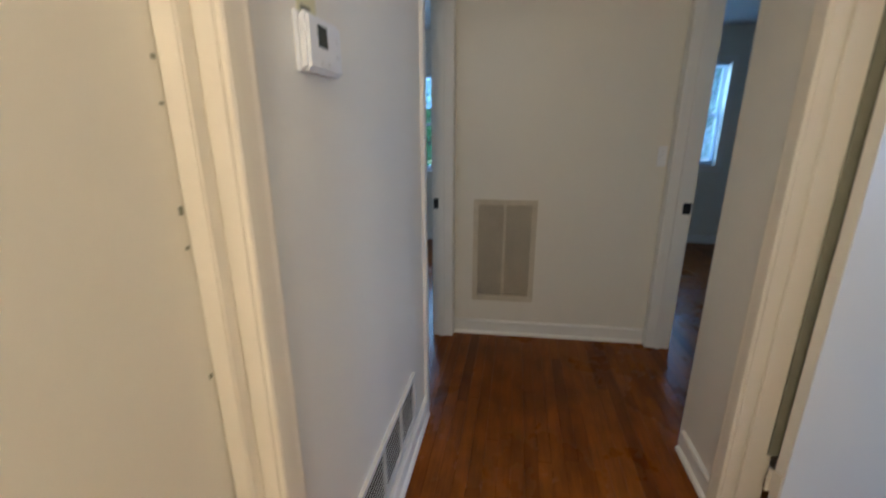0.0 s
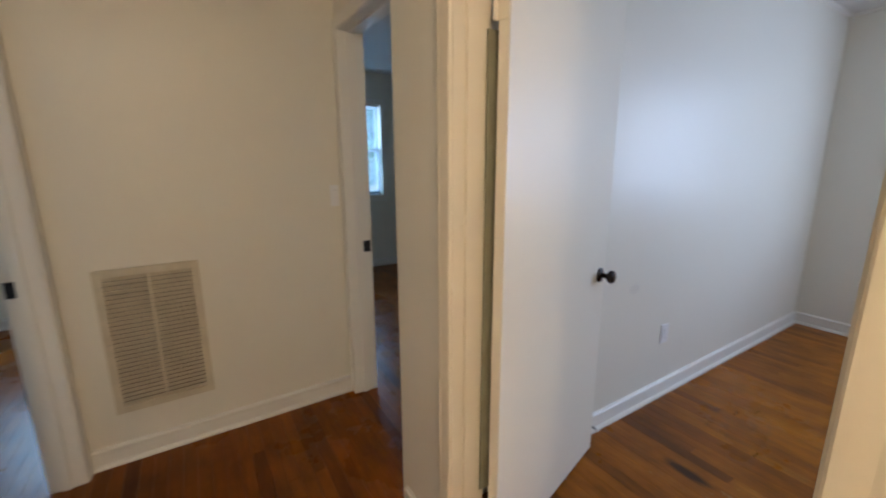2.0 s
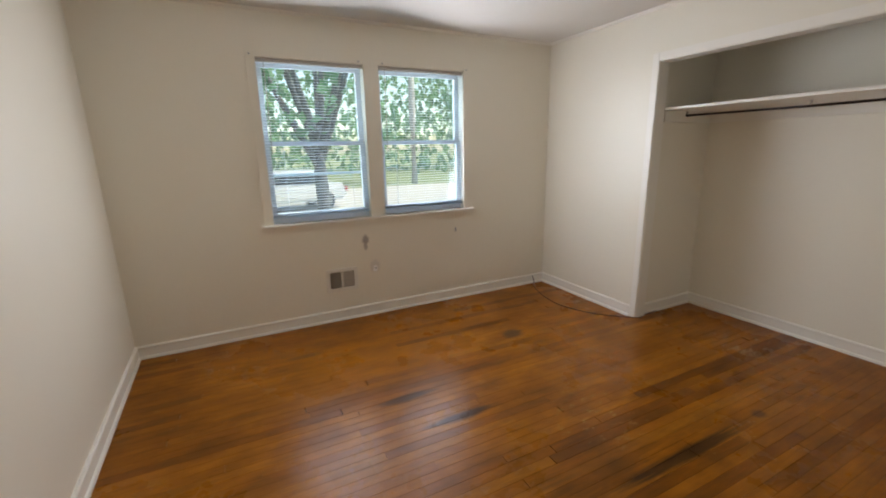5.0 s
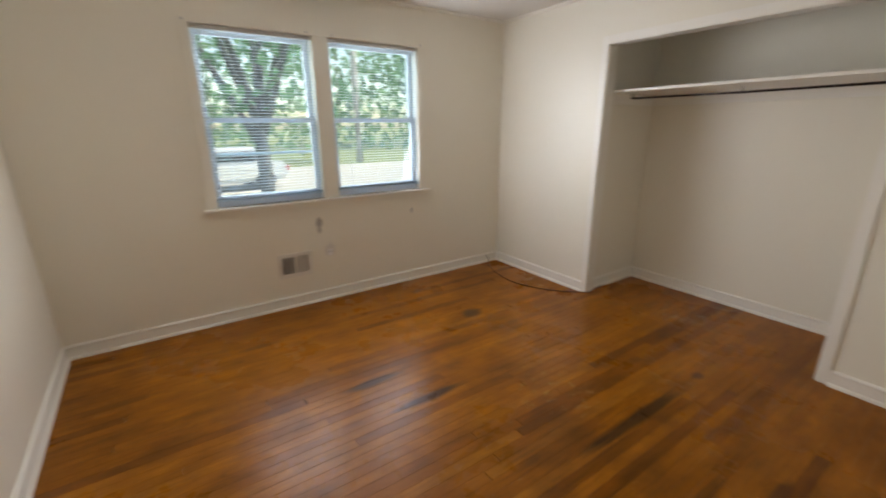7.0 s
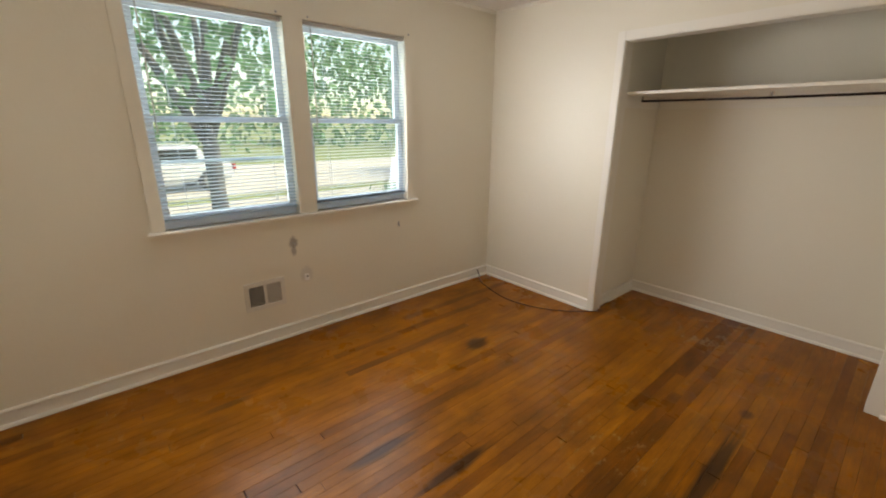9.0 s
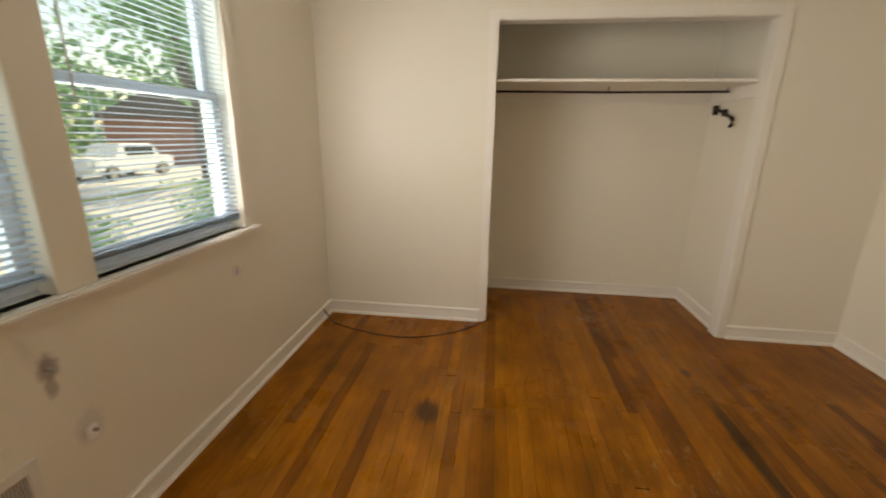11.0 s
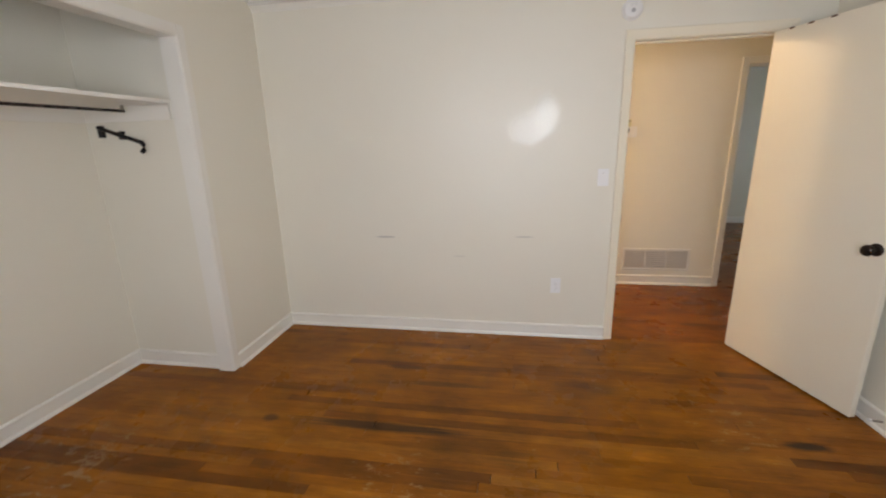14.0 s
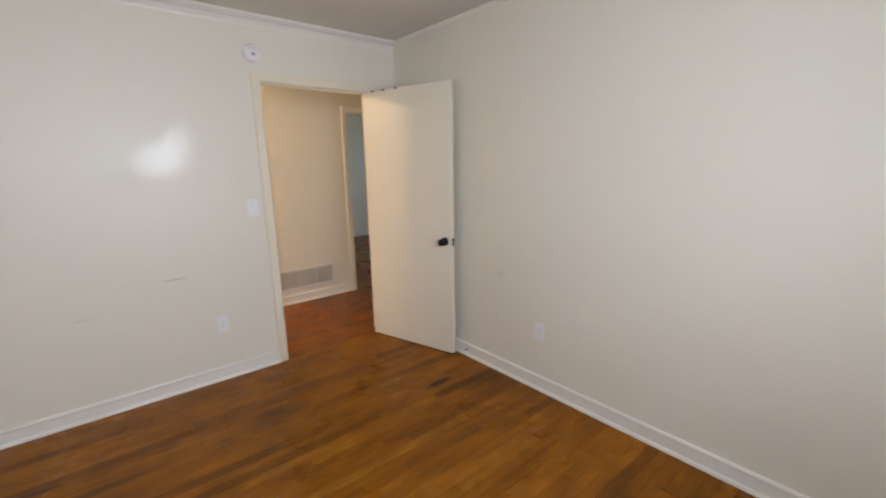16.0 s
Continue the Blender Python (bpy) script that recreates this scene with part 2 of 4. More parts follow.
TRIM = mat("trim_paint", (0.87, 0.84, 0.765), 0.33, vary=0.008, scale=3, bump=0.01)
CEIL = mat("ceiling_paint", (0.74, 0.71, 0.66), 0.75, vary=0.02, bump=0.06, bump_scale=80)
DOOR = mat("door_paint", (0.84, 0.785, 0.66), 0.40, vary=0.006, scale=1.5, bump=0.01, spec=0.38)
JAMB = mat("jamb_paint", (0.88, 0.80, 0.64), 0.33, vary=0.015, scale=4, bump=0.01)
# Olive-grey for the shaded hinge gap and the hall door's chipped paint.
OLIVE = mat("gap_shade_bare_paint", (0.30, 0.29, 0.20), 0.6, vary=0.1, scale=12)
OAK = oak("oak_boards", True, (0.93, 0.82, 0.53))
# Hall and side-room oak darkened in colour, imitating the dimmer light there.
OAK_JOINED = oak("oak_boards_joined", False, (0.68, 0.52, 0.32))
JOINT = mat("floor_joint", (0.13, 0.055, 0.018), 0.8)
GRILLE = mat("cream_enamel", (0.70, 0.62, 0.46), 0.45, vary=0.08, scale=15)
GRILLE_WHITE = mat("white_enamel", (0.80, 0.77, 0.70), 0.4, vary=0.04, scale=15)
# Near-black that paints in the shade behind grille louvres and vanes.
DARK = mat("duct_shade", (0.05, 0.035, 0.02), 0.9, vary=0.2)
BRONZE = mat("oil_rubbed_bronze", (0.045, 0.035, 0.03), 0.28, metal=0.85, vary=0.2, scale=30)
BLACK = mat("black_iron", (0.012, 0.011, 0.012), 0.45, metal=0.3, vary=0.2, scale=30)
STEEL = mat("worn_steel", (0.45, 0.42, 0.38), 0.35, metal=0.9, vary=0.15, scale=40)
PLASTIC = mat("white_plastic", (0.90, 0.895, 0.88), 0.35, vary=0.02)
GREYPLASTIC = mat("grey_plastic", (0.45, 0.45, 0.45), 0.4)
SCREEN = mat("lcd", (0.06, 0.07, 0.06), 0.15)
PAPER = mat("yellow_paper", (0.72, 0.68, 0.42), 0.7, vary=0.05)
INK = mat("ink", (0.20, 0.18, 0.12), 0.6)
CORD = mat("brown_cable", (0.10, 0.028, 0.014), 0.4)
VINYL = mat("window_vinyl", (0.76, 0.82, 0.88), 0.35, vary=0.02)
SLAT = thin("blind_vinyl", (0.60, 0.73, 0.86), 0.45)
PANE = glass("window_glass")
LEAF = thin("leaves", (0.15, 0.35, 0.18), 0.6)
LEAF_FAR = thin("leaves_far", (0.19, 0.38, 0.21), 0.6)
BARK = mat("bark", (0.20, 0.19, 0.19), 0.9, vary=0.25, scale=14, bump=0.6, bump_scale=30)
PALE_BARK = mat("pale_pole_wood", (0.55, 0.53, 0.50), 0.8, vary=0.12, scale=9)
LAWN = mat("lawn", (0.27, 0.33, 0.15), 0.9, vary=0.25, scale=2.5, bump=0.6, bump_scale=40)
CONCRETE = mat("concrete_drive", (0.52, 0.50, 0.47), 0.85, vary=0.08, scale=2.0, bump=0.1)
BRICK = mat("far_brick", (0.36, 0.17, 0.13), 0.85, vary=0.12, scale=8)
ROOF = mat("roof_shingle", (0.16, 0.14, 0.14), 0.9, vary=0.2, scale=6)
CARPAINT = mat("car_paint", (0.62, 0.64, 0.68), 0.2, metal=0.2, vary=0.02)
CARGLASS = mat("car_glass", (0.03, 0.035, 0.04), 0.08)
RUBBER = mat("rubber", (0.02, 0.02, 0.02), 0.8)
REDLENS = mat("red_lens", (0.5, 0.03, 0.02), 0.2)

# ---- mesh helpers ----


def box(bm, a, b):
    """A box between two corners."""
    lo, hi = [min(p, q) for p, q in zip(a, b)], [max(p, q) for p, q in zip(a, b)]
    m = Matrix.Translation([(p + q) / 2 for p, q in zip(lo, hi)]) @ Matrix.Diagonal([max(q - p, 1e-4) for p, q in zip(lo, hi)] + [1])
    return bmesh.ops.create_cube(bm, size=1, matrix=m)["verts"]


def boxes(*pairs):
    bm = bmesh.new()
    for a, b in pairs:
        box(bm, a, b)
    return bm


def turned(profile, segments=24, m=Matrix()):
    """A lathe along local z: profile of (radius, height)."""
    bm = bmesh.new()
    rings = []
    for r, z in profile:
        rings.append([bm.verts.new(m @ Vector((max(r, 1e-4) * math.cos(2 * math.pi * k / segments), max(r, 1e-4) * math.sin(2 * math.pi * k / segments), z))) for k in range(segments)])
    for low, high in zip(rings, rings[1:]):
        for k in range(segments):
            bm.faces.new((low[k], low[(k + 1) % segments], high[(k + 1) % segments], high[k]))
    bm.faces.new(rings[0][::-1])
    bm.faces.new(rings[-1])
    bmesh.ops.recalc_face_normals(bm, faces=bm.faces)
    return bm


def extruded(profile, p, q, out):
    """A moulding: profile of (distance from the wall, height), run from p to q; out is the way off the wall."""
    bm = bmesh.new()
    out = Vector((*out, 0)).normalized()
    ends = [[bm.verts.new(Vector(e) + out * d + Vector((0, 0, z))) for d, z in profile] for e in (p, q)]
    n = len(profile)
    for k in range(n):
        bm.faces.new((ends[0][k], ends[0][(k + 1) % n], ends[1][(k + 1) % n], ends[1][k]))
    bm.faces.new(ends[0])
    bm.faces.new(ends[1][::-1])
    bmesh.ops.recalc_face_normals(bm, faces=bm.faces)
    return bm


def tube(points, radius, sides=8, taper=None):
    """A round bar along points."""
    bm = bmesh.new()
    pts = [Vector(p) for p in points]
    rings = []
    for i, p in enumerate(pts):
        way = (pts[min(i + 1, len(pts) - 1)] - pts[max(i - 1, 0)]).normalized()
        side = way.cross(Vector((0, 0, 1)))
        side = side.normalized() if side.length > 1e-3 else Vector((1, 0, 0))
        up = side.cross(way)
        r = radius if taper is None else radius * (1 - (1 - taper) * i / (len(pts) - 1))
        rings.append([bm.verts.new(p + r * (math.cos(2 * math.pi * k / sides) * side + math.sin(2 * math.pi * k / sides) * up)) for k in range(sides)])
    for low, high in zip(rings, rings[1:]):
        for k in range(sides):
            bm.faces.new((low[k], low[(k + 1) % sides], high[(k + 1) % sides], high[k]))
    bm.faces.new(rings[0][::-1])
    bm.faces.new(rings[-1])
    bmesh.ops.recalc_face_normals(bm, faces=bm.faces)
    return bm


def mesh_of(name, bm, material, bevel=0.0, smooth=False):
    if bevel:
        bmesh.ops.bevel(bm, geom=[e for e in bm.edges if len(e.link_faces) == 2 and e.calc_face_angle() > 0.5], offset=bevel, segments=2, affect="EDGES", clamp_overlap=True)
    me = bpy.data.meshes.new(name)
    bm.to_mesh(me)
    bm.free()
    if smooth:
        me.polygons.foreach_set("use_smooth", [True] * len(me.polygons))
    me.materials.append(material)
    return me


def part(name, bm, material, parent, label="", bevel=0.0, smooth=False):
    ob = new(name, mesh_of(name, bm, material, bevel, smooth))
    ob.parent = parent
    return tagged(ob, label)


def share(name, mesh, parent, m):
    """One more object on a mesh that is already there."""
    ob = new(name, mesh)
    ob.parent = parent
    ob.matrix_basis = m
    return ob


def structure(name, bm, material, label, category, bevel=0.0):
    return tagged(new(name, mesh_of(name, bm, material, bevel)), label, category, kind="structure")


def thing(name, bm, material, label, category, bevel=0.0, smooth=False, group=""):
    return tagged(new(name, mesh_of(name, bm, material, bevel, smooth)), label, category, group)


def empty(name, label, category, m=Matrix(), group="", kind=""):
    ob = new(name)
    ob.empty_display_size = 0.1
    ob.matrix_world = m
    return tagged(ob, label, category, group, kind)


# ---- plan ----
XE, YS, CEILING = 3.648, -3.752, 2.457
XW, XH, YF, HALL_CEILING = -1.28, -0.115, 0.945, 2.42
D0, D1, DTOP = -1.163, -0.328, 2.045                # bedroom doorway
CX0, CX1, CTOP, CBACK, CIN0, CIN1 = 0.777, 2.411, 2.068, -4.515, 0.731, 2.455
W0, W1, WZ0, WZ1 = -2.80, -0.96, 0.90, 2.16          # window opening
ND0, ND1, EN0, EN1 = 0.108, 0.862, 0.072, 0.925                                # doorways at the far end of the hall
NWX, NWY, NEX, NEY = -4.6, 3.43, 3.648, 3.78
BD0, BD1 = -1.93, -1.122                              # closed door on the hall's west side
SY, H, G = -4.0, 2.75, -0.65
NW_WIN, NE_WIN = (-2.52, -1.72, 0.87, 1.98), (0.56, 1.41, 0.95, 2.08)


XH2, THICK = -0.005, 0.122                            # the hall's east wall steps out past the bedroom corner


def hall_end(x):
    """The wall at the end of the hall runs a little out of square too."""
    return YF + 0.05 * (x - XW) / 1.28


def north(x):
    """The bedroom's north wall runs a little out of square."""
    return -0.078 + 0.09 * x / XE


structure("ceiling", boxes(((-0.06, -4.62, CEILING), (XE + 0.12, 0.06, H))), CEIL, "off-white painted bedroom ceiling", "ceiling")
structure("ceiling_hall", boxes(((XW - 0.05, SY - 0.05, HALL_CEILING), (XH2 + 0.05, YF + 0.08, H))), CEIL, "off-white painted hall ceiling", "ceiling")
structure("ceiling_northwest", boxes(((NWX - 0.05, -0.05, 2.45), (XW - 0.055, NWY + 0.05, H))), CEIL, "white ceiling of the room across the hall", "ceiling")
structure("ceiling_northeast", boxes(((XH2 + 0.052, 0.065, 2.45), (NEX + 0.05, NEY + 0.05, H))), CEIL, "white ceiling of the next bedroom", "ceiling")
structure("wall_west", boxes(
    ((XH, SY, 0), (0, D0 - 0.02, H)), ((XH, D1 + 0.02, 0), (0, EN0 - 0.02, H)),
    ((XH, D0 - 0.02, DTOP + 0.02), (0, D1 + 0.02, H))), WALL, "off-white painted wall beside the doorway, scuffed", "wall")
structure("wall_hall_east", boxes(
    ((XH2, EN1 + 0.02, 0), (XH2 + THICK, YF + 0.16, H)), ((XH2, EN0 - 0.02, DTOP + 0.02), (XH2 + THICK, EN1 + 0.02, H))), WALL, "off-white hall wall around the next bedroom's doorway", "wall")
nb = bmesh.new()
for vert in box(nb, (0.0, 0.0, 0), (XE + 0.14, 0.09, H)):
    vert.co.y += north(vert.co.x)
structure("wall_north", nb, WALL, "off-white painted bedroom wall with worn sheen", "wall")
structure("wall_east", boxes(
    ((XE, YS - 0.1, 0), (XE + 0.14, W0, H)), ((XE, W1, 0), (XE + 0.14, north(XE), H)), ((XE, W0, 0), (XE + 0.14, W1, WZ0)), ((XE, W0, WZ1), (XE + 0.14, W1, H))), WALL, "off-white painted outer wall with a double window", "wall")
structure("wall_south", boxes(
    ((0, YS - 0.1, 0), (CX0 - 0.012, YS, H)), ((CX1 + 0.012, YS - 0.1, 0), (XE, YS, H)), ((CX0 - 0.012, YS - 0.1, CTOP + 0.012), (CX1 + 0.012, YS, H))), WALL, "off-white painted wall around the open closet", "wall")
for side, lo, hi in (("west", (CIN0 - 0.1, CBACK, 0), (CIN0, YS - 0.1, H)), ("east", (CIN1, CBACK, 0), (CIN1 + 0.1, YS - 0.1, H)), ("back", (CIN0 - 0.1, CBACK - 0.1, 0), (CIN1 + 0.1, CBACK, H))):
    structure("wall_closet_" + side, boxes((lo, hi)), WALL, "off-white painted wall inside the open closet", "wall")
structure("wall_hall_west", boxes(((XW - 0.11, BD1 + 0.02, 0), (XW, ND0 - 0.02, H))), WALL, "off-white painted hall wall with the thermostat", "wall")
structure("wall_hall_northwest", boxes(
    ((XW - 0.11, ND1 + 0.02, 0), (XW, YF + 0.1, H)), ((XW - 0.11, ND0 - 0.02, DTOP + 0.02), (XW, ND1 + 0.02, H))), WALL, "off-white hall wall around the far doorway", "wall")
structure("wall_hall_southwest", boxes(
    ((XW - 0.11, SY, 0), (XW, BD0 - 0.02, H)), ((XW - 0.11, BD0 - 0.02, DTOP + 0.02), (XW, BD1 + 0.02, H))), WALL, "off-white hall wall around the closed door", "wall")
eb = bmesh.new()
for vert in box(eb, (XW, 0, 0), (XH2, 0.1, H)):
    vert.co.y += hall_end(vert.co.x)
structure("wall_hall_end", eb, WALL, "off-white painted wall at the end of the hall", "wall")
structure("wall_hall_south", boxes(((XW - 0.11, SY - 0.1, 0), (0, SY, H))), WALL, "plain off-white wall closing the hall", "wall")


def room_walls(name, x0, x1, y, inner, win, label):
    """The far wall with its window opening and the side walls of a room off the hall."""
    a, b, z0, z1 = win
    structure(name, boxes(
        ((x0 - 0.1, inner, 0), (x0, y + 0.12, H)), ((x1, inner, 0), (x1 + 0.1, y + 0.12, H)),
        ((x0, y, 0), (a, y + 0.12, H)), ((b, y, 0), (x1, y + 0.12, H)), ((a, y, 0), (b, y + 0.12, z0)), ((a, y, z1), (b, y + 0.12, H))), WALL, label, "wall")


room_walls("wall_northwest_room", NWX, XW - 0.11, NWY, YF + 0.1, NW_WIN, "white walls of the room across the hall")
structure("wall_northwest_side", boxes(((NWX - 0.1, -0.1, 0), (NWX, YF + 0.1, H)), ((NWX, -0.1, 0), (XW - 0.11, 0.0, H))), WALL, "white side walls of the room across the hall", "wall")
room_walls("wall_northeast_room", XH2 + THICK, NEX, NEY, YF + 0.16, NE_WIN, "white walls of the next bedroom")
structure("wall_northeast_side", boxes(((NEX, north(XE) + 0.09, 0), (NEX + 0.1, YF + 0.16, H))), WALL, "white side wall of the next bedroom", "wall")

# ---- mouldings ----
BASE = [(0, 0), (0.027, 0), (0.027, 0.007), (0.022, 0.016), (0.013, 0.02), (0.012, 0.078), (0.017, 0.083), (0.017, 0.090), (0.011, 0.097), (0, 0.098)]
CROWN = [(0, 0), (0, -0.075), (0.006, -0.075), (0.010, -0.062), (0.020, -0.050), (0.034, -0.034), (0.044, -0.016), (0.050, -0.012), (0.050, 0)]
COVE = [(0, 0), (0, -0.022), (0.006, -0.020), (0.016, -0.010), (0.018, 0)]


def base(p, q, out, label="white painted baseboard with shoe moulding"):
    structure("baseboard", extruded(BASE, (*p, 0), (*q, 0), out), TRIM, label, "baseboard")


CAS = 0.062
base((0, YS), (0, D0 - CAS), (1, 0))
base((0.0, north(0)), (XE, north(XE)), (0, -1))
base((XE, YS), (XE, north(XE)), (-1, 0))
base((0, YS), (CX0 - CAS, YS), (0, 1))
base((CX1 + CAS, YS), (XE, YS), (0, 1))
base((CIN0, CBACK), (CIN1, CBACK), (0, 1))
base((CIN0, CBACK), (CIN0, YS - 0.1), (1, 0))
base((CIN1, CBACK), (CIN1, YS - 0.1), (-1, 0))
base((XW, BD1 + CAS), (XW, ND0 - CAS), (1, 0))
base((XW + 0.017, hall_end(XW + 0.017)), (XH2 - 0.017, hall_end(XH2 - 0.017)), (0, -1))
base((XH, D1 + CAS), (XH, EN0 - CAS), (-1, 0))
base((XH, SY), (XH, D0 - CAS), (-1, 0))
base((NWX, 0), (NWX, NWY), (1, 0))
base((NWX, NWY), (XW - 0.11, NWY), (0, -1))
base((XH2 + THICK, NEY), (NEX, NEY), (0, -1))
for p, q, out, prof in (((0, YS), (0, north(0)), (1, 0), CROWN), ((0.05, north(0)), (XE, north(XE)), (0, -1), COVE), ((XE, YS), (XE, 0), (-1, 0), COVE), ((0.05, YS), (XE, YS), (0, 1), COVE)):
    structure("crown_trim", extruded(prof, (*p, CEILING), (*q, CEILING), out), TRIM, "white painted moulding under the ceiling", "crown moulding")

# ---- doorways ----


def doorway(name, xa, xb, y0, y1, top, label, strike="", hinge_side="", stop_x=None, material=TRIM, lip=0.011, latch=""):
    """Jambs, head, stops and casings of a doorway through a wall whose faces are xa (west) and xb (east)."""
    f = empty(name, label, "door frame", kind="structure")
    part("jamb", boxes(((xa - 0.002, y0 - 0.02, 0), (xb + 0.002, y0, top))), material, f, bevel=0.002)
    part("jamb", boxes(((xa - 0.002, y1, 0), (xb + 0.002, y1 + 0.02, top))), material, f, bevel=0.002)
    part("head", boxes(((xa - 0.002, y0 - 0.02, top), (xb + 0.002, y1 + 0.02, top + 0.02))), material, f, bevel=0.002)
    if stop_x is not None:
        part("stop", boxes(((stop_x - 0.018, y0, 0), (stop_x + 0.018, y0 + lip, top))), material, f, bevel=0.003)
        part("stop", boxes(((stop_x - 0.018, y1 - lip, 0), (stop_x + 0.018, y1, top))), material, f, bevel=0.003)
        part("stop", boxes(((stop_x - 0.018, y0 + lip, top - lip), (stop_x + 0.018, y1 - lip, top))), material, f, bevel=0.003)
    for x, way in ((xa, -1), (xb, 1)):
        prof = [(0.0, 0.004), (0.010, 0.004), (0.0125, 0.008), (0.0135, 0.02), (0.0145, 0.045), (0.016, 0.054), (0.016, CAS - 0.003), (0.013, CAS), (0, CAS)]
        for y, side in ((y0, -1), (y1, 1)):
            bm = bmesh.new()
            rings = [[bm.verts.new((x + way * d, y + side * w, z + (w if z else 0))) for d, w in prof] for z in (0, top)]
            n = len(prof)
            for k in range(n):
                bm.faces.new((rings[0][k], rings[0][(k + 1) % n], rings[1][(k + 1) % n], rings[1][k]))
            bm.faces.new(rings[0])
            bm.faces.new(rings[1][::-1])
            bmesh.ops.recalc_face_normals(bm, faces=bm.faces)
            part("casing", bm, material, f)
        bm = bmesh.new()
        rings = [[bm.verts.new((x + way * d, y + side * w, top + w)) for d, w in prof] for y, side in ((y0, -1), (y1, 1))]
        for k in range(len(prof)):
            bm.faces.new((rings[0][k], rings[0][(k + 1) % n], rings[1][(k + 1) % n], rings[1][k]))
        bm.faces.new(rings[0])
        bm.faces.new(rings[1][::-1])
        bmesh.ops.recalc_face_normals(bm, faces=bm.faces)
        part("casing", bm, material, f)
    if strike:
        y, way = (y0, 1) if strike == "low" else (y1, -1)
        xs = xb - 0.035 if strike == "low" else (xa + 0.022 if latch == "west" else xb - 0.022)
        part("strike_plate", boxes(((xs - 0.023, y, 0.88), (xs + 0.023, y + way * 0.004, 0.945))), BLACK, f, "blackened strike plate")
    return f


frame_1 = doorway("door_frame_1", XH, 0.0, D0, D1, DTOP, "cream-painted frame of the bedroom doorway", strike="low", stop_x=-0.06, material=JAMB)
doorway("door_frame_2", XW - 0.11, XW, ND0, ND1, DTOP, "off-white frame of the doorway across the hall", strike="high", stop_x=XW - 0.06, latch="west")
doorway("door_frame_3", XH2, XH2 + THICK, EN0, EN1, DTOP, "off-white frame of the next bedroom's doorway", strike="high", stop_x=XH2 + 0.06, latch="east")
doorway("door_frame_4", XW - 0.11, XW, BD0, BD1, DTOP, "cream-painted frame of a closed hall door", stop_x=XW - 0.046, material=JAMB, lip=0.030)


# Added strip fills the hinge gap; its olive-grey stands in for shade.
part("hinge_strip", boxes(((-0.010, D1 - 0.010, 0.30), (0.036, D1 - 0.004, 1.74))), OLIVE, frame_1, "olive-grey strip added for the shaded gap between the hinges")


def knob_parts(parent, x, y, z, way, first="knob"):
    """A round knob on its rosette, sticking out along local y."""
    m = Matrix.Translation((x, y, z)) @ Euler((radians(-90 * way), 0, 0)).to_matrix().to_4x4()
    k = part(first, turned([(0.011, 0.0), (0.011, 0.028), (0.016, 0.034), (0.026, 0.042), (0.0285, 0.052), (0.026, 0.061), (0.018, 0.066), (0.004, 0.067)], 24, m), BRONZE, parent, "dark bronze round door knob", smooth=True)
    part("rosette", turned([(0.032, 0.0), (0.032, 0.004), (0.027, 0.009), (0.013, 0.011)], 24, m), BRONZE, k, smooth=True)


# the open bedroom door; local x runs along the leaf from the hinges, local -y is the face seen
door = empty("door_1", "open cream-painted flush bedroom door with bronze knob", "door", pose(0.0003, -0.362, 0, 0, 0, 17.2), kind="structure")
part("leaf", boxes(((0.004, -0.037, 0.012), (0.830, -0.001, 2.040))), DOOR, door, bevel=0.002)
knob_parts(door, 0.769, -0.037, 0.905, -1)
knob_parts(door, 0.769, -0.001, 0.905, 1)
part("latch_plate", boxes(((0.830, -0.031, 0.877), (0.8315, -0.007, 0.933))), BRONZE, door, "dark latch plate")
part("latch", boxes(((0.8315, -0.024, 0.897), (0.838, -0.014, 0.913))), STEEL, door)
for zh in (0.22, 1.80):
    hinge = part("hinge", turned([(0.006, zh - 0.045), (0.006, zh + 0.045)], 12, Matrix.Translation((-0.002, 0.006, 0))), JAMB, door, "hinge painted over in cream")
    part("hinge_leaf", boxes(((0.001, -0.034, zh - 0.045), (0.004, 0.002, zh + 0.045))), JAMB, hinge)
for xm in (0.10, 0.21, 0.33):
    part("chipped_edge", boxes(((xm, -0.0385, 2.031), (xm + 0.03, -0.036, 2.0405))), mat("chipped_wood", (0.16, 0.09, 0.05), 0.8), door, "chipped brown paint on the top edge")

# the closed door on the hall's west side
shut = empty("door_2", "closed cream-painted flush hall door", "door", kind="structure")
part("leaf", boxes(((XW - 0.102, BD0 + 0.003, 0.012), (XW - 0.066, BD1 - 0.003, DTOP - 0.003))), DOOR, shut, bevel=0.002)
for zc, h in ((1.44, 0.006), (1.385, 0.004), (1.24, 0.012), (1.19, 0.005), (0.98, 0.007)):
    part("chip", boxes(((XW - 0.0665, BD1 - 0.037, zc), (XW - 0.0645, BD1 - 0.0305, zc + h))), OLIVE, shut, "chipped paint at the edge")

# ---- windows ----


def sash(parent, name, x, y0, y1, z0, z1, rail, low):
    s = part(name, boxes(((x, y0, z0), (x + 0.03, y0 + 0.042, z1)), ((x, y1 - 0.042, z0), (x + 0.03, y1, z1)),
                         ((x, y0 + 0.042, z0), (x + 0.03, y1 - 0.042, z0 + low)), ((x, y0 + 0.042, z1 - rail), (x + 0.03, y1 - 0.042, z1))), VINYL, parent, "white sash")
    p = part("pane", boxes(((x + 0.013, y0 + 0.042, z0 + low), (x + 0.017, y1 - 0.042, z1 - rail))), PANE, s, "clear glass pane")
    p.visible_shadow = False


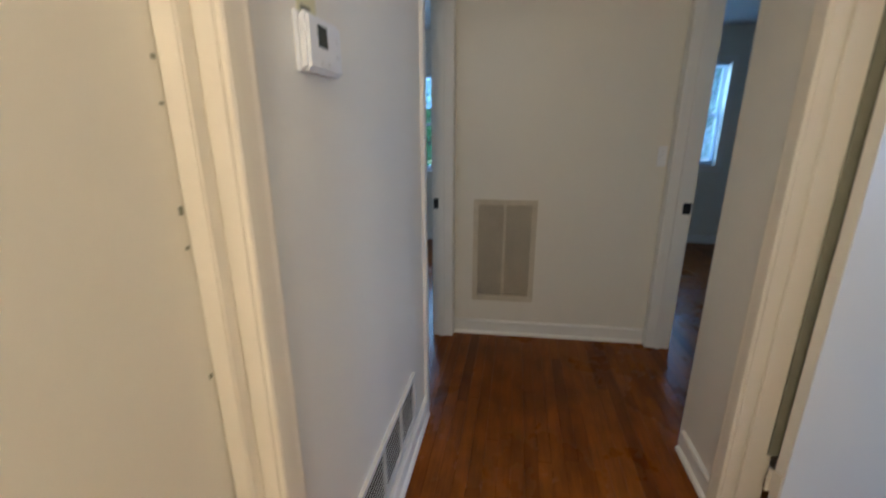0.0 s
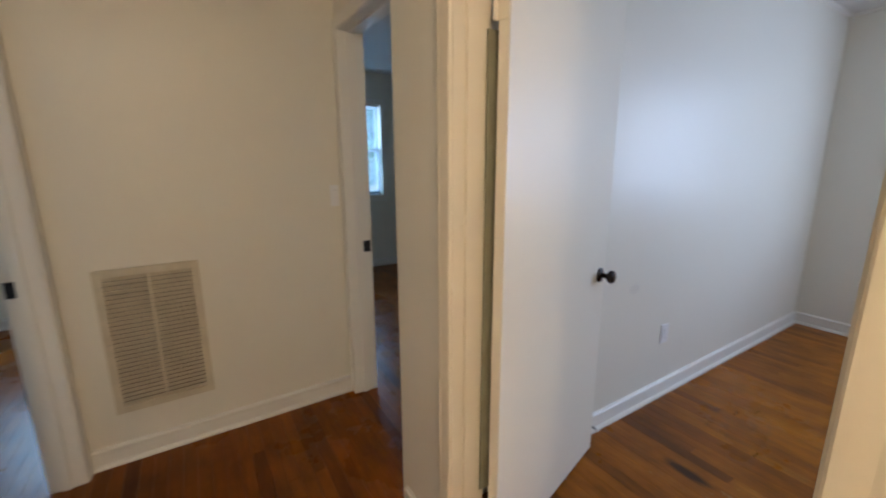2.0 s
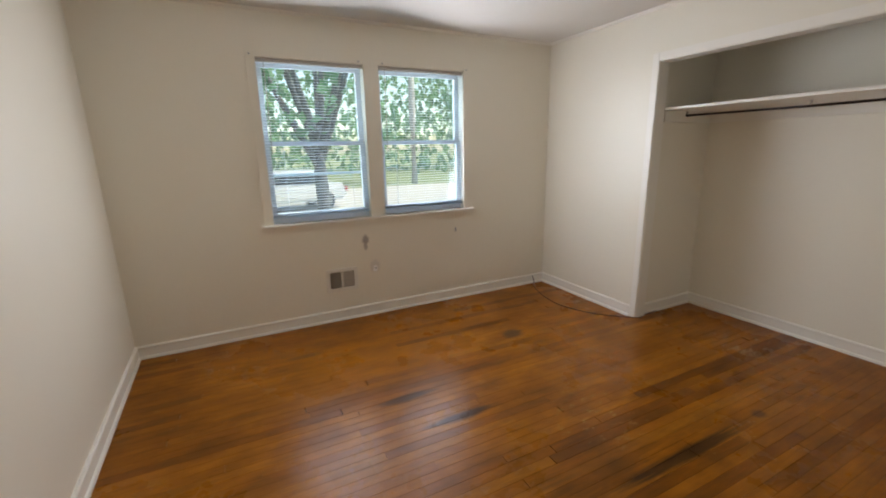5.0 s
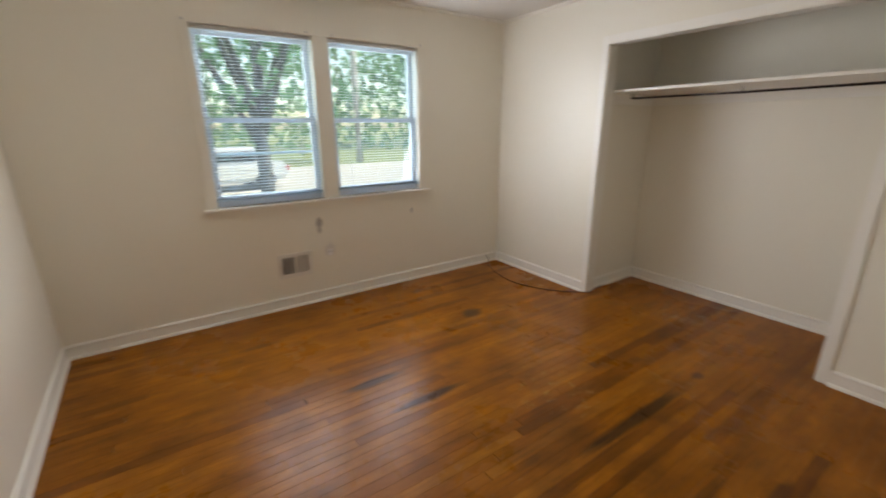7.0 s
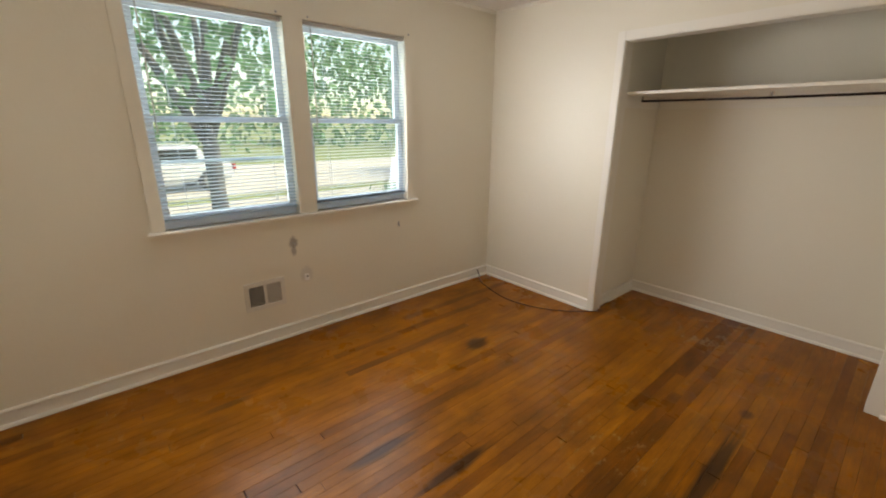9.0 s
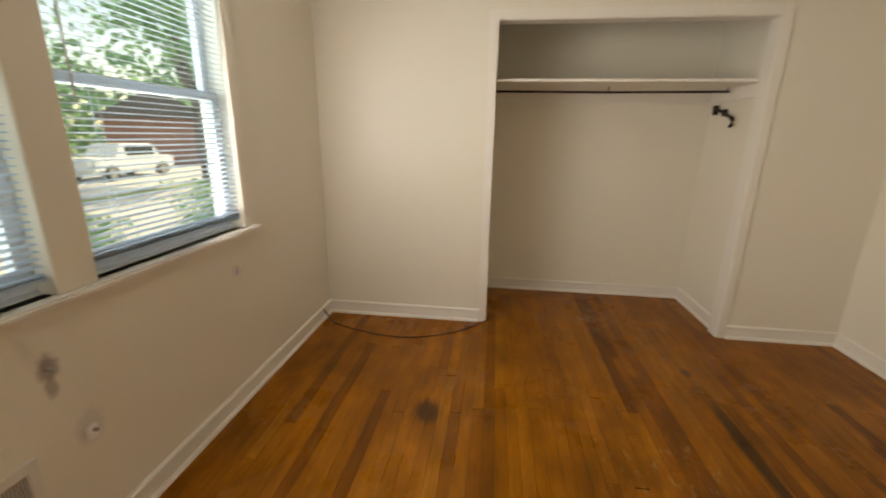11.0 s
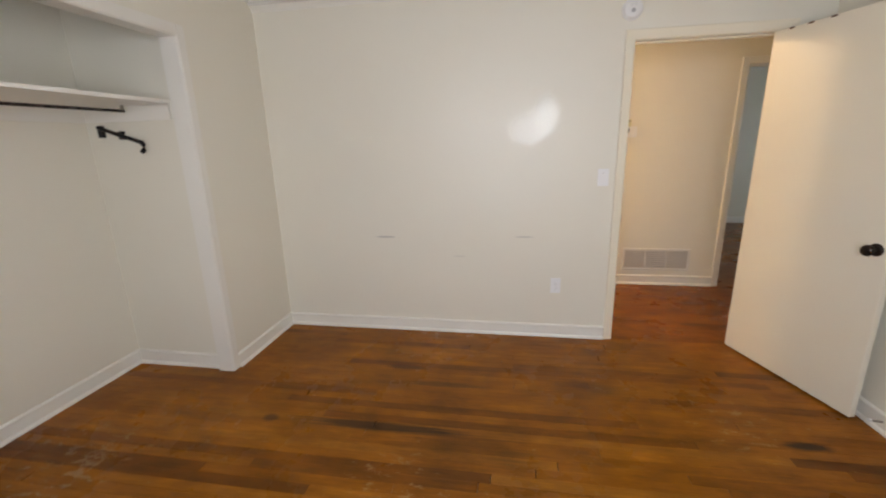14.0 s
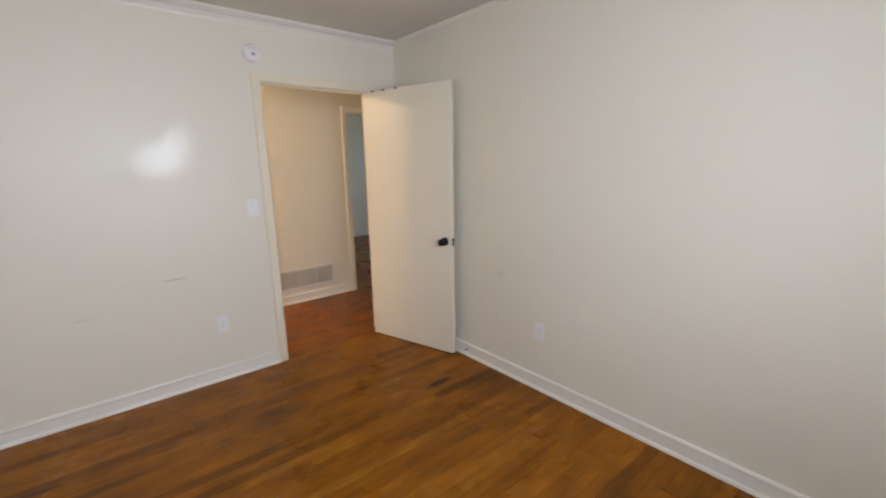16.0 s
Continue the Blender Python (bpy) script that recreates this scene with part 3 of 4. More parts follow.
def slat_mesh(length):
    """A slat 25 mm deep with its slight crown, lying along y."""
    bm = bmesh.new()
    prof = [(-0.0125, -0.0015), (-0.004, 0.001), (0.004, 0.001), (0.0125, -0.0015)]
    rows = [[bm.verts.new((d, y, z)) for d, z in prof] for y in (-length / 2, length / 2)]
    for k in range(3):
        bm.faces.new((rows[0][k], rows[0][k + 1], rows[1][k + 1], rows[1][k]))
    return mesh_of("slat", bm, SLAT, smooth=True)


def blind(y0, y1, top, bottom, m, label, tilt=10.0, gap=0.0215, stack=0, wand="high"):
    """A mini-blind hung between y0 and y1 at local x = 0, in the frame m."""
    b = empty("window_blind", label, "blind", m, group="mini-blinds")
    mid, length = (y0 + y1) / 2, y1 - y0
    part("headrail", boxes(((-0.014, y0, top - 0.026), (0.014, y1, top))), mat("headrail_enamel", (0.55, 0.52, 0.48), 0.5), b, "grey-white headrail", bevel=0.002)
    me = slat_mesh(length - 0.006)
    z, k = top - 0.04, 0
    while z > bottom + 0.02 + 0.003 * stack:
        share("slat", me, b, pose(0, mid, z, 0, tilt + 1.5 * math.sin(k * 1.7), 0.15 * math.sin(k * 2.3)))
        z -= gap
        k += 1
    for i in range(stack):
        share("slat", me, b, pose(0, mid, bottom + 0.016 + 0.003 * i, 0, 2))
    part("bottom_rail", boxes(((-0.012, y0 + 0.003, bottom), (0.012, y1 - 0.003, bottom + 0.013))), SLAT, b, bevel=0.003)
    for y in (y0 + 0.13, y1 - 0.13):
        for d in (-0.0135, 0.0135):
            part("ladder_cord", boxes(((d - 0.0007, y - 0.0007, bottom + 0.01), (d + 0.0007, y + 0.0007, top - 0.02))), SLAT, b)
    yw = y1 - 0.05 if wand == "high" else y0 + 0.05
    part("tilt_wand", tube([(-0.022, yw, top - 0.02), (-0.024, yw, top - 0.3), (-0.026, yw + 0.004, top - 0.68)], 0.0035, 6), GREYPLASTIC, b, "thin grey tilt wand")
    return b


win = empty("window_1", "white double window with mini-blinds, wide sill and apron", "window", kind="structure")
U = [(-1.815, -1.02), (-2.738, -1.943)]
XG = XE + 0.05
part("casing", boxes(((XE - 0.016, W1 - 0.06, WZ0), (XE, W1 + 0.005, WZ1 + 0.005))), WALL, win, bevel=0.003)
part("casing", boxes(((XE - 0.016, W0 - 0.005, WZ0), (XE, W0 + 0.062, WZ1 + 0.005))), WALL, win, bevel=0.003)
part("casing", boxes(((XE - 0.016, W0 + 0.062, WZ1 - 0.03), (XE, W1 - 0.06, WZ1 + 0.005))), WALL, win, bevel=0.003)
part("mullion", boxes(((XE - 0.016, U[1][1], WZ0), (XE + 0.12, U[0][0], WZ1 - 0.03))), WALL, win, bevel=0.003)
part("window_sill", boxes(((XE - 0.045, W0 - 0.045, WZ0 - 0.022), (XE + 0.045, W1 + 0.03, WZ0))), TRIM, win, bevel=0.006)
part("apron", boxes(((XE - 0.014, W0 - 0.03, WZ0 - 0.062), (XE, W1 + 0.015, WZ0 - 0.022))), WALL, win, bevel=0.003)
part("side_lining", boxes(((XE, W1 - 0.06, WZ0), (XE + 0.14, W1, WZ1))), TRIM, win)
part("side_lining", boxes(((XE, W0, WZ0), (XE + 0.14, W0 + 0.062, WZ1))), TRIM, win)
part("head_lining", boxes(((XE, W0 + 0.062, WZ1 - 0.03), (XE + 0.14, W1 - 0.06, WZ1))), TRIM, win)
part("outer_sill", boxes(((XE + 0.045, W0, WZ0 - 0.02), (XE + 0.2, W1, WZ0 + 0.015))), VINYL, win)
for y0, y1 in U:
    sash(win, "lower_sash", XG, y0, y1, WZ0 + 0.015, 1.54, 0.036, 0.06)
    sash(win, "upper_sash", XG + 0.034, y0, y1, 1.504, WZ1 - 0.03, 0.05, 0.036)
part("storm_rail", boxes(((XE + 0.125, U[0][0], 1.27), (XE + 0.137, U[0][1], 1.29))), VINYL, win, "storm window rail")
for (y0, y1), stack in zip(U, (3, 6)):
    blind(y0 + 0.004, y1 - 0.004, 2.128, 0.945, Matrix.Translation((XE + 0.015, 0, 0)), "white vinyl mini-blind let down with open slats", tilt=-9, stack=stack)
for y in (W1 - 0.025, -1.78, -1.98, W0 + 0.03):
    part("screw_hole", turned([(0.007, 0), (0.006, 0.002), (0.001, 0.0022)], 10, Matrix.Translation((XE - 0.016 if y in (W1 - 0.025, W0 + 0.03) else XE - 0.016, y, WZ1 - 0.012)) @ Euler((0, radians(-90), 0)).to_matrix().to_4x4()), GREYPLASTIC, win)


def far_window(name, x0, x1, z0, z1, y, blind_bottom, label):
    """A single double-hung window in a wall that faces south, built in a frame turned to it."""
    w = empty(name, label, "window", pose(0, y, 0, 0, 0, 90), kind="structure")
    # local x runs north, local y runs west
    a, b = -x1, -x0
    part("casing", boxes(((-0.016, a - 0.06, z0), (0, a, z1 + 0.06)), ((-0.016, b, z0), (0, b + 0.06, z1 + 0.06)), ((-0.016, a, z1), (0, b, z1 + 0.06))), TRIM, w)
    part("window_sill", boxes(((-0.05, a - 0.08, z0 - 0.025), (0.05, b + 0.08, z0))), TRIM, w, bevel=0.005)
    part("apron", boxes(((-0.014, a - 0.06, z0 - 0.08), (0, b + 0.06, z0 - 0.025))), TRIM, w)
    mid = (z0 + z1) / 2
    sash(w, "lower_sash", 0.05, a, b, z0, mid + 0.018, 0.036, 0.055)
    sash(w, "upper_sash", 0.084, a, b, mid - 0.018, z1, 0.05, 0.036)
    blind(a + 0.004, b - 0.004, z1, blind_bottom, pose(0, y, 0, 0, 0, 90) @ Matrix.Translation((0.02, 0, 0)), "white mini-blind, half raised over the window" if blind_bottom > 1.2 else "white mini-blind let down over the window", tilt=-24, stack=14 if blind_bottom > 1.2 else 3)


far_window("window_2", NW_WIN[0], NW_WIN[1], NW_WIN[2], NW_WIN[3], NWY, 1.60, "white sash window of the room across the hall")
far_window("window_3", NE_WIN[0], NE_WIN[1], NE_WIN[2], NE_WIN[3], NEY, 0.98, "white sash window of the next bedroom")

# ---- closet ----
cf = empty("closet_frame", "white painted frame of the open closet", "door frame", kind="structure")
part("jamb", boxes(((CX0 - 0.012, YS - 0.102, 0), (CX0, YS + 0.002, CTOP))), TRIM, cf)
part("jamb", boxes(((CX1, YS - 0.102, 0), (CX1 + 0.012, YS + 0.002, CTOP))), TRIM, cf)
part("head", boxes(((CX0 - 0.012, YS - 0.102, CTOP), (CX1 + 0.012, YS + 0.002, CTOP + 0.012))), TRIM, cf)
part("casing", boxes(((CX0 - CAS, YS, 0), (CX0 - 0.004, YS + 0.012, CTOP + CAS))), TRIM, cf, bevel=0.003)
part("casing", boxes(((CX1 + 0.004, YS, 0), (CX1 + CAS, YS + 0.012, CTOP + CAS))), TRIM, cf, bevel=0.003)
part("casing", boxes(((CX0 - 0.004, YS, CTOP + 0.004), (CX1 + 0.004, YS + 0.012, CTOP + CAS))), TRIM, cf, bevel=0.003)
shelf = empty("closet_shelf", "white painted shelf board across the open closet", "shelf")
part("board", boxes(((CIN0 + 0.002, CBACK + 0.002, 1.722), (CIN1 - 0.002, -3.868, 1.741))), TRIM, shelf, bevel=0.002)
part("cleat", boxes(((CIN0, CBACK + 0.02, 1.635), (CIN0 + 0.018, -3.90, 1.722))), TRIM, shelf, "side cleat", bevel=0.002)
part("cleat", boxes(((CIN1 - 0.018, CBACK + 0.02, 1.635), (CIN1, -3.90, 1.722))), TRIM, shelf, bevel=0.002)
part("cleat", boxes(((CIN0, CBACK, 1.635), (CIN1, CBACK + 0.018, 1.722))), TRIM, shelf, "back cleat", bevel=0.002)
rod = empty("closet_rod", "thin dark metal rod slung under the closet shelf", "closet rod")
part("rod", tube([(CIN1 - 0.018, -4.16, 1.688), (1.6, -4.16, 1.684), (CIN0 + 0.06, -4.16, 1.690)], 0.0085, 10), BRONZE, rod, smooth=True)
for xh in (CIN0 + 0.065, 1.6, CIN1 - 0.03):
    part("hanger", boxes(((xh, -4.166, 1.69), (xh + 0.012, -4.154, 1.722))), STEEL, rod)
br = empty("rod_bracket", "black iron rod bracket on the closet's side wall", "bracket")
xb = CIN0 + 0.018
part("arm", tube([(xb + 0.008, -4.40, 1.603), (xb + 0.010, -4.26, 1.556), (xb + 0.012, -4.12, 1.512)], 0.012, 8), BLACK, br)
part("wall_plate", boxes(((CIN0, -4.415, 1.545), (xb + 0.012, -4.385, 1.615))), BLACK, br, bevel=0.003)
part("hook", tube([(xb + 0.012, -4.12, 1.514), (xb + 0.012, -4.105, 1.495), (xb + 0.012, -4.108, 1.468), (xb + 0.012, -4.125, 1.455)], 0.013, 8), BLACK, br)
part("wall_plate", boxes(((CIN0, -4.27, 1.53), (xb + 0.012, -4.245, 1.58))), BLACK, br, bevel=0.003)

# ---- grilles, outlets and fittings ----


def grille(name, width, height, m, columns, slats, label, category, material, border=0.03, thick=0.012, group=""):
    """A louvred grille in the local x-z plane, sticking out along local -y."""
    g = empty(name, label, category, m, group)
    # Flat sheet on the wall face, coloured as the duct's shade.
    part("backing", boxes(((-width / 2 + 0.01, -0.0015, -height / 2 + 0.01), (width / 2 - 0.01, 0.0, height / 2 - 0.01))), DARK, g, "near-black sheet painted as the shade behind the slats")
    bm = boxes(((-width / 2, -thick, -height / 2), (-width / 2 + border, 0, height / 2)), ((width / 2 - border, -thick, -height / 2), (width / 2, 0, height / 2)),
               ((-width / 2 + border, -thick, -height / 2), (width / 2 - border, 0, -height / 2 + border)), ((-width / 2 + border, -thick, height / 2 - border), (width / 2 - border, 0, height / 2)))
    part("frame", bm, material, g)
    inner = (width - 2 * border - 0.014 * (columns - 1)) / columns
    for c in range(columns - 1):
        x = -width / 2 + border + (c + 1) * inner + c * 0.014
        part("divider", boxes(((x, -thick * 0.9, -height / 2 + border), (x + 0.014, -0.002, height / 2 - border))), material, g)
    pitch = (height - 2 * border) / slats
    me = mesh_of("slat", boxes(((-inner / 2, -0.0008, -pitch * 0.53), (inner / 2, 0.0008, pitch * 0.53))), material)
    for c in range(columns):
        x = -width / 2 + border + inner / 2 + c * (inner + 0.014)
        for k in range(slats):
            share("slat", me, g, pose(x, -thick * 0.5, -height / 2 + border + (k + 0.5) * pitch, 24))
    for sx in (-1, 1):
        part("screw", turned([(0.004, 0), (0.004, 0.0015), (0.001, 0.002)], 8, Matrix.Translation((sx * (width / 2 - border / 2), -thick, 0)) @ Euler((radians(90), 0, 0)).to_matrix().to_4x4()), STEEL, g)
    return g


grille("return_air_grille", 0.400, 0.685, pose(-0.947, hall_end(-0.947), 0.590, 0, 0, 2.2), 2, 30, "cream metal return air grille with dusty louvres", "vent", GRILLE, border=0.032)
grille("wall_register", 0.625, 0.225, pose(XW, -0.487, 0.262, 0, 0, 90), 3, 9, "white metal register above the hall baseboard", "vent", GRILLE_WHITE, border=0.02)

# register under the window: one half of upright vanes, one half shut
reg = empty("wall_register", "white metal register under the window, two sections", "vent", pose(XE, -1.522, 0.368, 0, 0, -90))
part("backing", boxes(((-0.115, -0.0015, -0.075), (0.115, 0, 0.075))), DARK, reg, "near-black sheet painted as the shade behind the vanes")
part("frame", boxes(((-0.135, -0.01, -0.102), (-0.108, 0, 0.102)), ((0.108, -0.01, -0.102), (0.135, 0, 0.102)), ((-0.108, -0.01, -0.102), (0.108, 0, -0.072)), ((-0.108, -0.01, 0.072), (0.108, 0, 0.102)), ((-0.009, -0.009, -0.072), (0.009, 0, 0.072))), GRILLE_WHITE, reg)
vane = mesh_of("vane", boxes(((-0.0028, -0.0007, -0.071), (0.0028, 0.0007, 0.071))), GRILLE_WHITE)
for k in range(12):
    share("vane", vane, reg, pose(-0.104 + k * 0.0082, -0.006, 0, 0, 0, 62))
for k in range(12):
    share("vane", vane, reg, pose(0.0145 + k * 0.0082, -0.006, 0, 0, 0, 28))


def wall_plate(name, m, label, category, slots=True, width=0.072, height=0.116):
    """A plate in the local x-z plane that sticks out along local -y."""
    p = empty(name, label, category, m, "wall plates")
    part("plate", boxes(((-width / 2, -0.006, -height / 2), (width / 2, 0, height / 2))), PLASTIC, p, bevel=0.002)
    if slots:
        for dz in (-0.021, 0.021):
            r = part("socket", boxes(((-0.0165, -0.0085, dz - 0.014), (0.0165, -0.006, dz + 0.014))), PLASTIC, p, bevel=0.002)
            for dx in (-0.0065, 0.0065):
                part("slot", boxes(((dx - 0.001, -0.0089, dz - 0.003), (dx + 0.001, -0.0084, dz + 0.006))), INK, r)
            part("slot", boxes(((-0.002, -0.0089, dz - 0.0105), (0.002, -0.0084, dz - 0.0065))), INK, r)
    else:
        part("toggle", boxes(((-0.004, -0.016, -0.002), (0.004, -0.006, 0.014))), PLASTIC, p, bevel=0.001)
    part("screw", turned([(0.003, 0), (0.003, 0.001), (0.001, 0.0012)], 8, Matrix.Translation((0, -0.006, 0 if slots else 0.03)) @ Euler((radians(90), 0, 0)).to_matrix().to_4x4()), STEEL, p)
    return p


WEST, EAST, NORTH = 90, -90, 0
wall_plate("outlet", pose(0, -1.584, 0.409, 0, 0, WEST), "white duplex outlet on the wall by the doorway", "outlet")
wall_plate("outlet", pose(1.538, north(1.538), 0.40, 0, 0, NORTH), "white duplex outlet low on the wall", "outlet")
wall_plate("light_switch", pose(0, -1.300, 1.20, 0, 0, WEST), "white toggle switch beside the doorway", "switch", slots=False)
wall_plate("light_switch", pose(-0.055, hall_end(-0.055), 1.205, 0, 0, NORTH), "painted toggle switch at the hall's end", "switch", slots=False, width=0.05)
coax = empty("cable_socket", "small white cable socket under the window", "socket", pose(XE, -1.822, 0.43, 0, 0, EAST))
part("plate", boxes(((-0.018, -0.012, -0.03), (0.018, 0, 0.022))), PLASTIC, coax, bevel=0.004)
part("jack", turned([(0.006, 0), (0.006, 0.012), (0.004, 0.013)], 10, Matrix.Translation((0.002, -0.012, 0.004)) @ Euler((radians(90), 0, 0)).to_matrix().to_4x4()), STEEL, coax)
hook = empty("wall_hook", "small grey hook on the wall under the window", "hook", pose(XE, -2.648, 0.70, 0, 0, EAST))
part("plate", boxes(((-0.008, -0.003, -0.02), (0.008, 0, 0.02))), GREYPLASTIC, hook, bevel=0.001)
part("hook", tube([(0, -0.003, 0.008), (0, -0.014, -0.004), (0, -0.016, -0.016), (0, -0.008, -0.02)], 0.002, 6), GREYPLASTIC, hook)
nub = empty("wall_peg", "broken peg stuck in a grey patch of bare plaster", "peg", pose(XE, -1.748, 0.70, 0, 0, EAST))
part("peg", tube([(0, 0, 0), (0.002, -0.012, -0.002), (0.006, -0.02, -0.008)], 0.005, 7), GREYPLASTIC, nub)

stopper = empty("door_stop", "white spring door stop on the baseboard", "door stop", pose(0.885, north(0.885) - 0.012, 0.055))
part("spring", tube([(0, 0, 0), (0, -0.05, 0.004)], 0.006, 8), STEEL, stopper)
part("tip", tube([(0, -0.05, 0.004), (0, -0.064, 0.005)], 0.009, 8), PLASTIC, stopper, "white rubber tip")


def smoke_alarm(m, label):
    s = empty("smoke_alarm", label, "smoke alarm", m, "smoke alarms")
    part("base", turned([(0.062, 0.0), (0.062, 0.012), (0.058, 0.016)], 32), PLASTIC, s, smooth=False)
    cover = part("cover", turned([(0.056, 0.016), (0.055, 0.028), (0.046, 0.036), (0.02, 0.038), (0.002, 0.038)], 32), PLASTIC, s, smooth=True)
    part("test_button", turned([(0.012, 0.037), (0.012, 0.041), (0.002, 0.042)], 16, Matrix.Translation((0.012, 0, 0))), GREYPLASTIC, cover)
    part("grill_slot", boxes(((-0.03, -0.012, 0.0355), (-0.012, -0.009, 0.0385)), ((-0.03, 0.009, 0.0355), (-0.012, 0.012, 0.0385))), GREYPLASTIC, cover)


smoke_alarm(pose(0, -1.20, 2.221, 0, 90, 0), "round white smoke alarm above the doorway")
smoke_alarm(pose(-0.69, hall_end(-0.69), 2.29, 90, 0, 0), "round white smoke alarm under the hall ceiling")

# thermostat and the note over it
th = empty("thermostat", "white digital thermostat on the hall wall", "thermostat", pose(XW, -0.845, 1.50, 0, 0, 90))
part("base", boxes(((-0.073, -0.008, -0.046), (0.073, 0, 0.054))), PLASTIC, th, bevel=0.002)
body = part("body", boxes(((-0.071, -0.027, -0.044), (0.071, -0.008, 0.052))), PLASTIC, th, bevel=0.006)
part("display", boxes(((-0.034, -0.0285, 0.0), (0.002, -0.0255, 0.036))), SCREEN, body, "dark liquid crystal display")
for bx, bz in ((-0.022, -0.028), (0.008, -0.028), (0.048, 0.022), (0.048, -0.006)):
    part("button", boxes(((bx - 0.008, -0.0295, bz - 0.005), (bx + 0.008, -0.026, bz + 0.005))), GREYPLASTIC if bx > 0.05 else PLASTIC, body, bevel=0.002)
note = empty("paper_note", "small yellowed handwritten note above the thermostat", "note", pose(XW, -0.862, 1.572, 0, 0, 90))
part("sheet", boxes(((-0.036, -0.001, -0.042), (0.036, 0, 0.048))), PAPER, note)
for x0, x1, z in ((-0.034, -0.004, 0.036), (0.0, 0.030, 0.030), (-0.028, -0.008, 0.014), (-0.024, 0.012, -0.008), (-0.004, 0.032, -0.030)):
    part("writing", boxes(((x0, -0.0016, z - 0.004), (x1, -0.0011, z + 0.005))), INK, note, "line of writing")

# hall lamp behind the start and the bare holder at the hall's end
lamp = empty("ceiling_light", "frosted dome ceiling light in the hall", "ceiling light", pose(-0.95, -2.55, HALL_CEILING))
part("canopy", turned([(0.09, 0), (0.09, -0.02), (0.08, -0.03)], 32), STEEL, lamp)
hold = empty("lamp_holder", "small bare lamp holder screwed to the hall ceiling", "lamp holder", pose(-0.76, 0.72, HALL_CEILING))
part("plate", turned([(0.034, 0), (0.034, -0.006), (0.028, -0.010), (0.002, -0.010)], 24), CEIL, hold)
for dx, l in ((-0.022, 0.035), (0.0, 0.048), (0.02, 0.03)):
    part("stub", turned([(0.006, -0.008), (0.006, -l), (0.003, -l - 0.004)], 10, Matrix.Translation((dx, 0, 0))), STEEL, hold, "short metal stub")

# cable on the bedroom floor, a spline through a few bends
bends = [Vector(p) for p in ((3.632, -3.60, 0.075), (3.60, -3.60, 0.03), (3.46, -3.50, 0.006), (3.02, -3.39, 0.006), (2.67, -3.50, 0.006), (2.44, -3.715, 0.006), (2.395, -3.80, 0.006), (2.42, -3.86, 0.006), (2.44, -4.2, 0.006))]
run = []
for i in range(len(bends) - 1):
    p0, p1, p2, p3 = bends[max(i - 1, 0)], bends[i], bends[i + 1], bends[min(i + 2, len(bends) - 1)]
    for k in range(8):
        u = k / 8
        run.append(0.5 * (2 * p1 + (p2 - p0) * u + (2 * p0 - 5 * p1 + 4 * p2 - p3) * u * u + (3 * p1 - p0 - 3 * p2 + p3) * u ** 3))
thing("cable", tube(run, 0.0045, 8), CORD, "thin brown cable curled across the oak floor", "cable", smooth=True)

# ---- outside ----
structure("ground", boxes(((-500, -500, G - 0.3), (500, 500, G))), LAWN, "green lawn around the house", "ground")
structure("driveway", boxes(((7.6, -60, G), (13.5, 60, G + 0.02))), CONCRETE, "pale sunlit concrete drive", "driveway")
structure("road", boxes(((14.5, -200, G), (24.0, 200, G + 0.02))), CONCRETE, "pale sunlit street", "road")
structure("foundation", boxes(((-4.9, -4.7, G), (3.76, 3.9, -0.04))), CONCRETE, "house foundation under the floor", "foundation")


def leaves(bm_verts, faces, centre, spread, count, size, rng, keep=None):
    for _ in range(count):
        d = Vector([max(-1.7, min(1.7, rng.gauss(0, 1))) for _ in range(3)])
        p = Vector(centre) + Vector((d.x * spread[0], d.y * spread[1], d.z * spread[2])) * 0.5
        r = Euler((rng.uniform(0, 6.3), rng.uniform(0, 6.3), rng.uniform(0, 6.3))).to_matrix()
        s = size * rng.uniform(0.6, 1.3)
        if keep is not None and keep(p):
            continue
        i = len(bm_verts)
        for c in ((-0.5, 0, 0), (0, -0.32, 0.06), (0.5, 0, 0), (0, 0.32, 0.06)):
            bm_verts.append(p + r @ (Vector(c) * s))
        faces.append((i, i + 1, i + 2, i + 3))


def leaf_mesh(name, clumps, size, material, seed, keep=None):
    rng = random.Random(seed)
    verts, faces = [], []
    for centre, spread, count in clumps:
        leaves(verts, faces, centre, spread, count, size, rng, keep)
    me = bpy.data.meshes.new(name)
    me.from_pydata([tuple(v) for v in verts], [], faces)
    me.materials.append(material)
    return me


